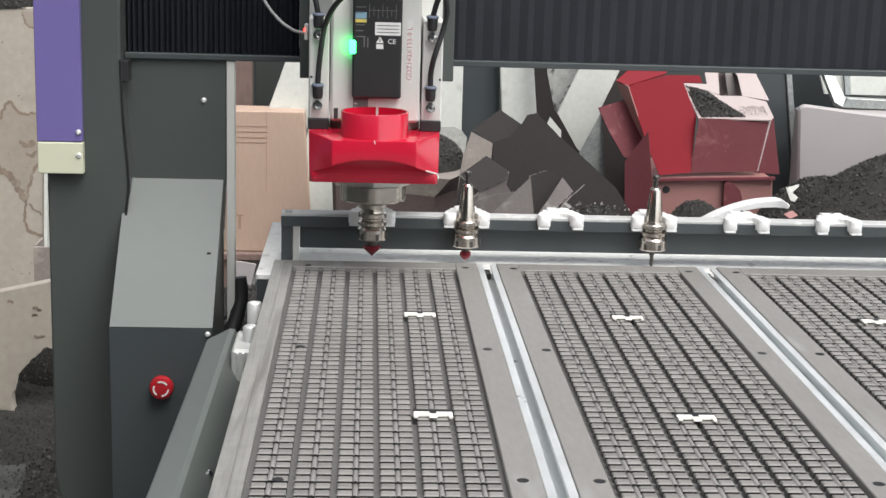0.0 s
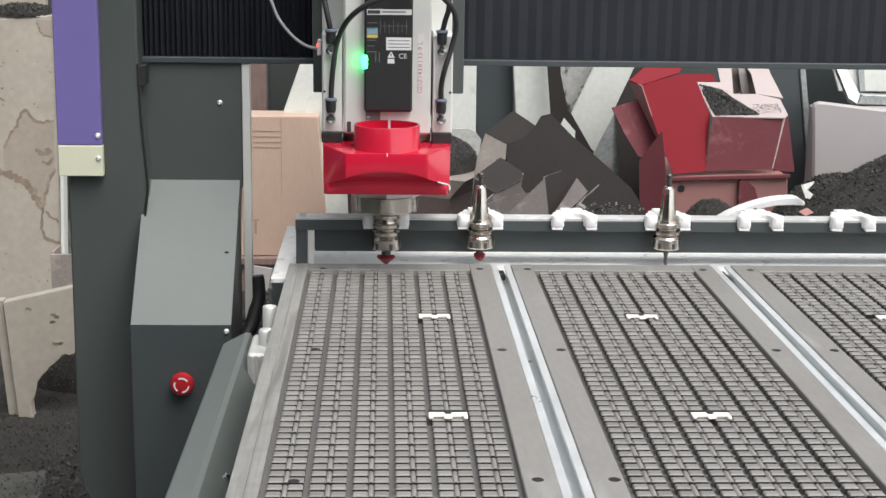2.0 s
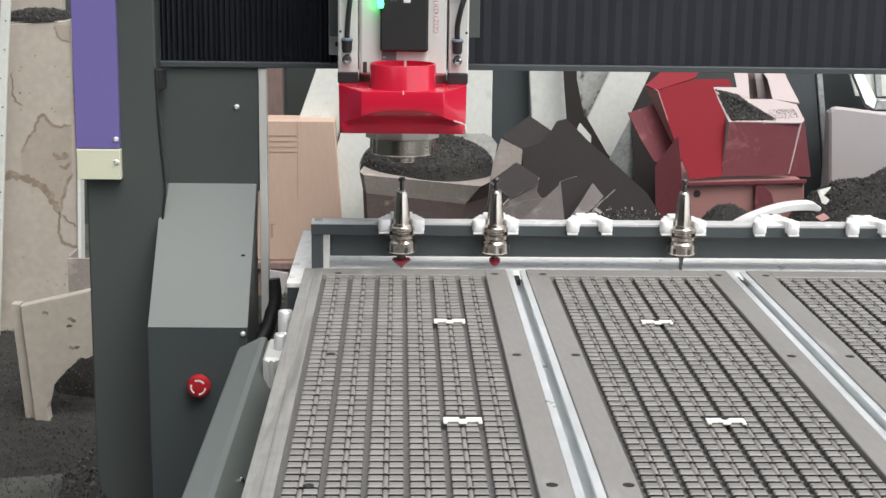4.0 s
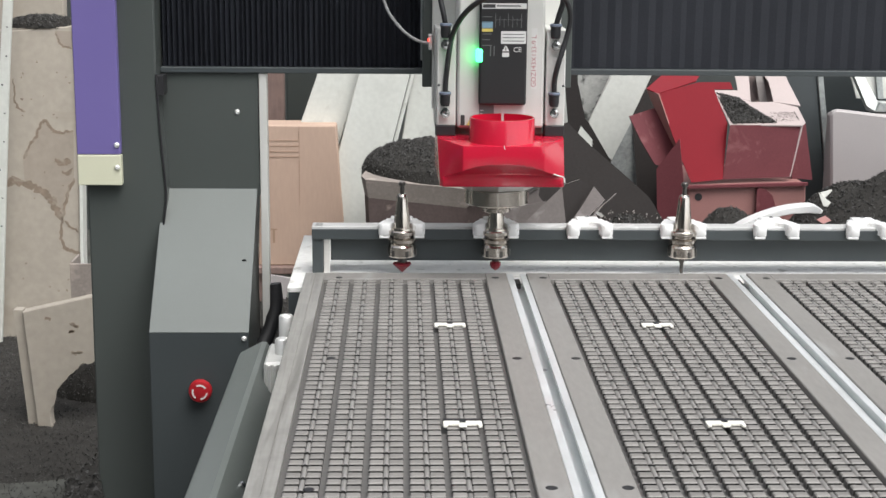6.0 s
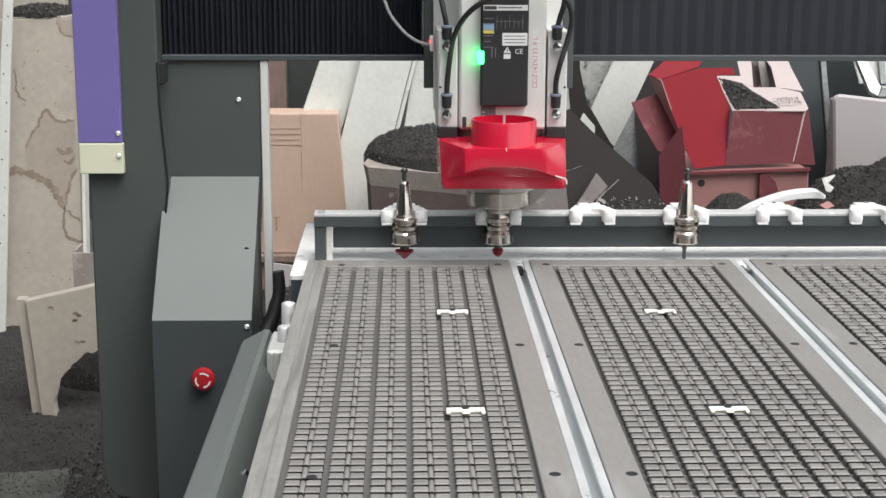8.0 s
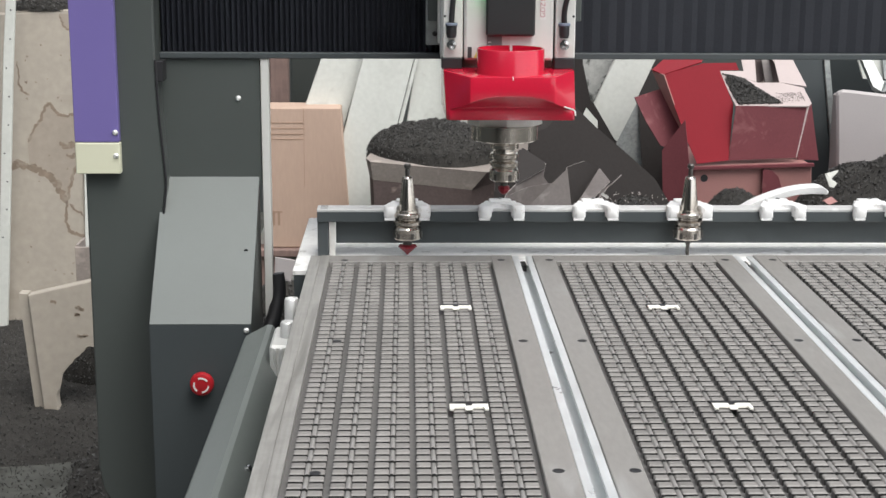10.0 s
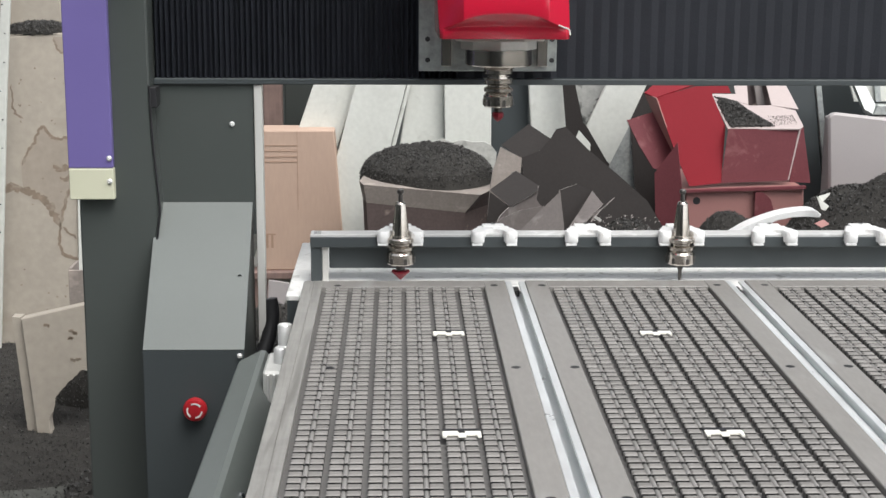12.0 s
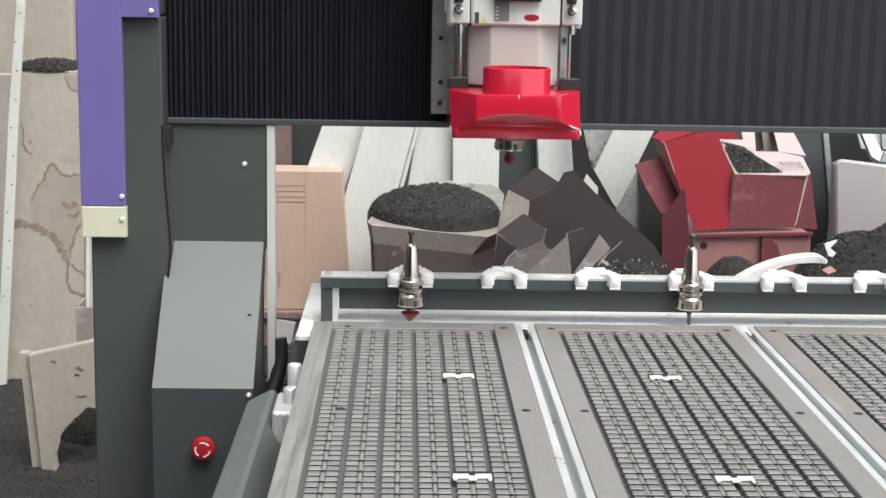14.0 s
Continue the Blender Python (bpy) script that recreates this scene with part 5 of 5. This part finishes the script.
    tagged(c, "small scrap of pink card", "scrap")


right_scrap()


def water_mark(name, pts, width, y, lean, mat, parent, label, seed):
    """An uneven stain line along points (x, z) on a leaning face, a hair proud of it."""
    rnd = random.Random(seed)
    line = []
    for (xa, za), (xb, zb) in zip(pts, pts[1:]):
        for k in range(5):
            u = k / 5
            line.append((xa + (xb - xa) * u + rnd.uniform(-0.003, 0.003), za + (zb - za) * u + rnd.uniform(-0.003, 0.003)))
    line.append(pts[-1])
    own = bmesh.new()
    rows = []
    for i, (x, z) in enumerate(line):
        xa, za = line[max(i - 1, 0)]
        xb, zb = line[min(i + 1, len(line) - 1)]
        ln = max(math.hypot(xb - xa, zb - za), 1e-6)
        nx, nz = -(zb - za) / ln, (xb - xa) / ln
        fade = min(1.0, 0.25 + 0.5 * min(i, len(line) - 1 - i))
        wa, wb = width * fade * rnd.uniform(0.25, 0.7), width * fade * rnd.uniform(0.25, 0.7)
        rows.append([own.verts.new((x + nx * q, y + lean * (z + nz * q) - d, z + nz * q)) for q in (-wa, wb) for d in (0.0006, -0.0004)])
    for p, q in zip(rows, rows[1:]):
        own.faces.new((p[0], p[2], q[2], q[0]))
        own.faces.new((p[0], q[0], q[1], p[1]))
        own.faces.new((p[2], p[3], q[3], q[2]))
    return part(name, own, mat, parent, label)


def left_scrap():
    s = thing("stained_slab", "tall beige slab with brown water stains, leaning", "slab")
    face = part("slab", prism([(-1.31, 0.0), (-0.917, 0.0), (-0.911, 0.62), (-0.925, 1.110), (-0.955, 1.103), (-1.00, 1.107), (-1.06, 1.098), (-1.14, 1.089), (-1.30, 1.09)], 2.50, 2.56, "y", 0.004, None, 0.10, 0.0), M_SLAB, s)
    part("edge_strip", prism([(-0.9168, 0.0), (-0.904, 0.0), (-0.900, 0.62), (-0.913, 1.112), (-0.9245, 1.112), (-0.9108, 0.62)], 2.490, 2.55, "y", 0.0, None, 0.10, 0.0), M_BOARD, s, "pale slab edge")
    upper = [(-1.104, 0.657), (-1.083, 0.696), (-1.058, 0.735), (-1.037, 0.779), (-1.029, 0.791), (-1.011, 0.764), (-0.992, 0.748), (-0.961, 0.747), (-0.930, 0.752)]
    middle = [(-1.190, 0.565), (-1.134, 0.580), (-1.100, 0.570), (-1.067, 0.560), (-1.038, 0.541), (-1.010, 0.516), (-0.993, 0.481), (-0.974, 0.444)]
    loop = [(-0.930, 0.590), (-0.951, 0.551), (-0.965, 0.502), (-0.974, 0.449), (-0.981, 0.395), (-0.976, 0.362), (-0.960, 0.346), (-0.935, 0.336), (-0.914, 0.328)]
    patch = [(-0.974, 0.449)] + middle[::-1][1:6] + upper + [(-0.932, 0.590), (-0.951, 0.551), (-0.965, 0.502)]
    part("damp_patch", prism(patch, 2.4997, 2.501, "y", 0.0, None, 0.10, 0.0), M_DAMP, face, "faint darker damp patch")
    part("damp_patch", prism([(-0.985, 1.090), (-0.976, 1.060), (-0.959, 1.037), (-0.928, 1.029), (-0.928, 1.088)], 2.4997, 2.501, "y", 0.0, None, 0.10, 0.0), M_DAMP, face, "faint darker damp patch")
    for k, (pts, w) in enumerate(((upper, 0.010), (middle, 0.026), (loop, 0.011), ([(-0.966, 0.444), (-0.947, 0.424), (-0.921, 0.403)], 0.008),
                                  ([(-0.983, 1.088), (-0.976, 1.060), (-0.959, 1.037), (-0.928, 1.029)], 0.007),
                                  ([(-1.130, 0.93), (-1.128, 0.86), (-1.118, 0.83), (-1.092, 0.815)], 0.007),
                                  ([(-0.993, 0.655), (-0.972, 0.640), (-0.940, 0.648)], 0.020), ([(-0.975, 0.615), (-0.950, 0.600), (-0.935, 0.625)], 0.012))):
        water_mark("water_stain", pts, w, 2.50, 0.10, M_STAIN, face, "brown water stain", 70 + k)
    rnd = random.Random(77)
    for k in range(26):
        x, z = rnd.uniform(-1.12, -0.94), rnd.uniform(0.12, 1.0)
        water_mark("speck", [(x, z), (x + rnd.uniform(0.002, 0.008), z + rnd.uniform(-0.003, 0.003))], rnd.uniform(0.003, 0.006), 2.50, 0.10, M_STAIN, face, "", 100 + k)
    s2 = part("stained_slab", prism([(-1.30, 0.0), (-1.00, 0.0), (-0.993, 1.08), (-0.998, 2.0), (-1.36, 2.0)], 2.72, 2.78, "y", 0.004, None, 0.06, 0.0), M_SLAB)
    tagged(s2, "taller beige slab standing behind the stained one", "slab")
    m = new("crumb_ridge", mound(-1.035, 2.655, 0.13, 0.05, 0.040, 1.098, 12, 1100, 0.008, 0.5))
    tagged(m, "black crumb lying on top of the slab", "rubber crumb", kind="stuff")
    p = thing("white_batten", "narrow white batten with nail holes", "batten")
    part("batten_strip", prism([(-1.208, 0.0), (-1.175, 0.0), (-1.113, 0.949), (-1.082, 1.321), (-1.066, 1.55), (-1.096, 1.55), (-1.111, 1.321), (-1.145, 0.949)], 2.42, 2.44, "y", 0.002, None, 0.05, 0.0), M_BOARD, p)
    for k in range(11):
        z = 0.35 + 0.095 * k
        x = -1.191 + 0.066 * z + (0.006 if k % 3 else -0.005)
        part("nail_hole", lathe([(0.0028, 0.0), (0.0028, -0.0008), (0.001, -0.0008)], 8, axis="y"), M_BLACK, p, "", pose(x, 2.42 + 0.05 * z - 0.0002, z))
    # broken slab in front
    b = thing("broken_slab", "broken beige slab with a ragged slanting break", "slab")
    bf = part("slab_face", prism([(-0.832, 0.0), (-0.822, 0.008), (-0.806, 0.024), (-0.792, 0.040), (-0.797, 0.060), (-0.799, 0.085), (-0.786, 0.145), (-0.765, 0.168), (-0.752, 0.190), (-0.736, 0.202), (-0.712, 0.222), (-0.688, 0.236), (-0.60, 0.27), (-0.60, 0.438),
                             (-0.694, 0.416), (-0.872, 0.376)], 1.52, 1.56, "y", 0.003, None, 0.09, 0.0), M_SLAB, b)
    part("slab_edge", prism([(-0.862, 0.02), (-0.853, 0.0), (-0.833, 0.0), (-0.874, 0.376), (-0.900, 0.377)], 1.535, 1.575, "y", 0.0, None, 0.09, 0.0), M_SLAB, b, "pale sawn slab edge")
    water_mark("broken_edge", [(-0.799, 0.090), (-0.784, 0.152), (-0.750, 0.195), (-0.712, 0.227), (-0.66, 0.247)], 0.010, 1.52, 0.09, M_SLAB, bf, "pale ragged broken edge", 60)
    for k, (x, z) in enumerate(((-0.733, 0.339), (-0.722, 0.332), (-0.736, 0.318), (-0.729, 0.255), (-0.716, 0.258), (-0.80, 0.355))):
        water_mark("brown_mark", [(x - 0.006, z), (x + 0.002, z + 0.004), (x + 0.008, z - 0.001)], 0.008, 1.52, 0.09, M_STAIN, bf, "brown mark", 61 + k)
    t = thing("steel_section", "short grey steel box section standing behind the slab", "steel section")
    part("section_wall", box(-0.822, -0.60, 1.95, 1.96, 0.0, 0.425, 0.001), M_RIM, t)
    part("section_wall", box(-0.822, -0.814, 1.96, 2.07, 0.0, 0.43, 0.001), M_RIM, t)
    m = new("crumb_floor", mound(-0.95, 1.98, 0.80, 0.80, 0.070, -0.008, 15, 24000, 0.0050, 0.5))
    tagged(m, "black rubber crumb spread over the floor", "rubber crumb", kind="stuff")
    m = new("crumb_floor", drift([(-1.3, 0.30, 0.002), (-0.3, 0.30, 0.002), (-0.3, 1.55, 0.002), (-1.3, 1.55, 0.002)], 7000, 0.0050, 43))
    tagged(m, "loose black crumbs on the concrete", "rubber crumb", kind="stuff")
    m = new("crumb_pile", mound(-0.64, 1.86, 0.27, 0.16, 0.235, 0.0, 23, 4000, 0.006, 0.6))
    tagged(m, "black crumb heap behind the broken slab", "rubber crumb", kind="stuff")
    m = new("crumb_pile", mound(-0.10, 0.95, 0.20, 0.30, 0.50, 0.0, 19, 3500, 0.010))
    tagged(m, "black crumb heap beside the machine base", "rubber crumb", kind="stuff")
    m = new("crumb_floor", mound(-0.30, 1.3, 0.40, 0.9, 0.09, -0.012, 17, 5000, 0.012))
    tagged(m, "black rubber crumb under the machine", "rubber crumb", kind="stuff")


left_scrap()


# ---- the pieces of the vacuum grid ----
def tile_mesh(w, d):
    own = bmesh.new()
    c = 0.0014
    lo = [own.verts.new((sx * w / 2, sy * d / 2, -0.009)) for sx, sy in ((-1, -1), (1, -1), (1, 1), (-1, 1))]
    mi = [own.verts.new((sx * w / 2, sy * d / 2, -c)) for sx, sy in ((-1, -1), (1, -1), (1, 1), (-1, 1))]
    hi = [own.verts.new((sx * (w / 2 - c), sy * (d / 2 - c), 0)) for sx, sy in ((-1, -1), (1, -1), (1, 1), (-1, 1))]
    for a, b in ((lo, mi), (mi, hi)):
        for i in range(4):
            own.faces.new((a[i], a[(i + 1) % 4], b[(i + 1) % 4], b[i]))
    own.faces.new(hi)
    own.faces.ensure_lookup_table()
    # sides along the row gaps are coloured near black, for gap shade
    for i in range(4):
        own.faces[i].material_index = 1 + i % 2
    return own


def grid():
    deep, shallow, gap = 0.0072, 0.0064, 0.0072
    first = -0.04694
    y_end = BED_NEAR + 0.04
    rows = int((first - y_end) / PITCH_Y) + 1
    round_top = [(0.5 - 0.5 * math.cos(radians(a)), math.sin(radians(a))) for a in range(0, 181, 30)]
    for x0, x1 in PANELS:
        pair = (x1 - x0 - deep) / 6
        w = (pair - deep - shallow) / 2
        d = PITCH_Y - gap
        master = mesh_of(tile_mesh(w, d), "tile", [M_TILE, M_GAPSHADE, M_GROOVE])
        near = 0
        proto = tile_mesh(w, d)
        proto.verts.index_update()
        pv = [tuple(v.co) for v in proto.verts]
        pf = [tuple(v.index for v in f.verts) for f in proto.faces]
        proto.free()
        verts, faces = [], []
        rv, rf = [], []
        for r in range(1, rows):
            # row gaps are centred on first - PITCH_Y * r
            cy = first - PITCH_Y * (r - 0.5)
            for k in range(12):
                cx = x0 + deep + pair * (k // 2) + (w / 2 if k % 2 == 0 else w + shallow + w / 2)
                if any(abs(cx - qx) < 0.024 and -0.015 < cy - qy < 0.021 and cy - qy > 0.001 for qx, qy in CLIPS):
                    continue
                if -1.06 < cy < -0.55 and near < 300:
                    ob = new("tile", master)
                    ob.parent = BED
                    ob.matrix_basis = Matrix.Translation((cx, cy, H - 0.0005))
                    near += 1
                else:
                    b = len(verts)
                    verts += [(cx + p[0], cy + p[1], H - 0.0005 + p[2]) for p in pv]
                    faces += [tuple(b + i for i in f) for f in pf]
        # rounded bars in every second groove, cut through at every other row gap
        for k in range(6):
            gx = x0 + deep + pair * k + w
            for r in range(-1, rows - 1, 2):
                ya = min(first - PITCH_Y * r - 0.0034, -0.0435)
                yb = first - PITCH_Y * (r + 2) + 0.0034
                b = len(rv)
                m = len(round_top)
                for yy, down in ((ya, 0.0022), (ya - 0.0018, 0.0), (yb + 0.0010, 0.0), (yb, 0.0006)):
                    for u, v in round_top:
                        rv.append((gx + 0.0001 + (shallow - 0.0002) * u, yy, H - 0.0038 + 0.0031 * v - down * v))
                for j in range(3):
                    rf += [(b + j * m + i, b + j * m + i + 1, b + (j + 1) * m + i + 1, b + (j + 1) * m + i) for i in range(m - 1)]
                rf += [tuple(b + i for i in range(m)), tuple(b + 3 * m + i for i in range(m))]
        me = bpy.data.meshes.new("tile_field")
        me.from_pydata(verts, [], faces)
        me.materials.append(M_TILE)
        me.materials.append(M_GAPSHADE)
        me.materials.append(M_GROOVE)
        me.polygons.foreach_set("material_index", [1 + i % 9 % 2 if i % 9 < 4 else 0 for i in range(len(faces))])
        ob = new("tile_field", me)
        ob.parent = BED
        tagged(ob, "field of small grey grid tiles", kind="stuff")
        me = bpy.data.meshes.new("groove_bar_field")
        me.from_pydata(rv, [], rf)
        me.materials.append(M_ROD)
        # bar ends take the same near black, as shade inside the notches
        me.materials.append(M_GAPSHADE)
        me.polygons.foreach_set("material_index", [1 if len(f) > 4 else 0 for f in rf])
        me.shade_smooth()
        me.set_sharp_from_angle(angle=radians(50))
        ob = new("groove_bar_field", me)
        ob.parent = BED
        tagged(ob, "rounded bars in the shallow grooves", kind="stuff")


grid()


# ---- what moves ----
X1, X2 = GRIP_X[0] + 0.0005, 0.3628
PUSH = [(0, -0.058), (0.4, -0.057), (0.7, -0.050), (1.0, -0.038), (1.5, -0.023), (2.0, -0.012), (2.5, -0.005), (3.0, 0.0), (3.2, 0.0), (8.2, 0.0), (8.5, -0.02),
        (8.8, -0.05), (9.0, -0.056), (10.3, -0.056), (14.0, -0.056)]
LIFT = [(0, 0.022), (0.2, 0.012), (0.4, 0.001), (0.6, -0.001), (2.7, -0.001), (2.85, 0.004), (3.0, 0.011), (3.2, 0.029), (3.6, 0.068), (4.0, 0.107), (4.2, 0.118), (4.9, 0.118), (5.1, 0.107), (5.3, 0.089),
        (5.5, 0.072), (5.75, 0.047), (6.0, 0.026), (6.25, 0.013), (6.5, 0.008), (7.0, 0.004), (7.5, 0.0), (8.2, 0.0), (8.9, 0.0), (9.2, 0.022), (9.6, 0.070), (10.0, 0.115), (10.3, 0.143), (10.5, 0.161), (11.0, 0.207),
        (11.5, 0.253), (11.7, 0.270), (11.8, 0.279), (11.9, 0.285), (12.0, 0.287), (14.0, 0.287)]
CROSS = [(0, X1), (4.1, X1), (4.3, X1 + 0.025), (4.5, (X1 + X2) / 2), (4.75, X2 - 0.025), (4.95, X2), (14.0, X2)]
DROP = [(0, 0.0), (12.03, 0.0), (12.1, -0.014), (12.2, -0.041), (12.3, -0.066), (12.4, -0.084), (12.5, -0.089), (14.0, -0.089)]


def value(rows, t):
    return float(np.interp(t, [r[0] for r in rows], [r[1] for r in rows]))


def motions():
    """The gantry pushes the first tool into its gripper, the spindle lifts, steps over, takes the second tool, draws it out, lifts, and the hood drops."""
    times = sorted({t for rows in (PUSH, LIFT, CROSS) for t, _ in rows})
    walk(GANTRY, [(t, pose(0, v, 0)) for t, v in PUSH])
    walk(CARRIAGE, [(t, pose(value(CROSS, t), AXIS_Y + value(PUSH, t), 0)) for t in times])
    walk(SPINDLE, [(t, pose(value(CROSS, t), AXIS_Y + value(PUSH, t), 0.949 + value(LIFT, t))) for t in times])
    walk(HOOD, [(t, pose(0, 0, v)) for t, v in DROP])
    first = [t for t in times if t <= 2.7]
    walk(TOOL_1, [(t, pose(X1, AXIS_Y + value(PUSH, t), SEAT_Z + value(LIFT, t))) for t in first] + [(3.0, pose(X1, AXIS_Y, SEAT_Z)), (14.0, pose(X1, AXIS_Y, SEAT_Z))])
    second = [t for t in times if t > 8.2]
    walk(TOOL_2, [(0, pose(X2, AXIS_Y, SEAT_Z)), (8.2, pose(X2, AXIS_Y, SEAT_Z))] + [(t, pose(X2, AXIS_Y + value(PUSH, t), SEAT_Z + value(LIFT, t))) for t in second])


motions()
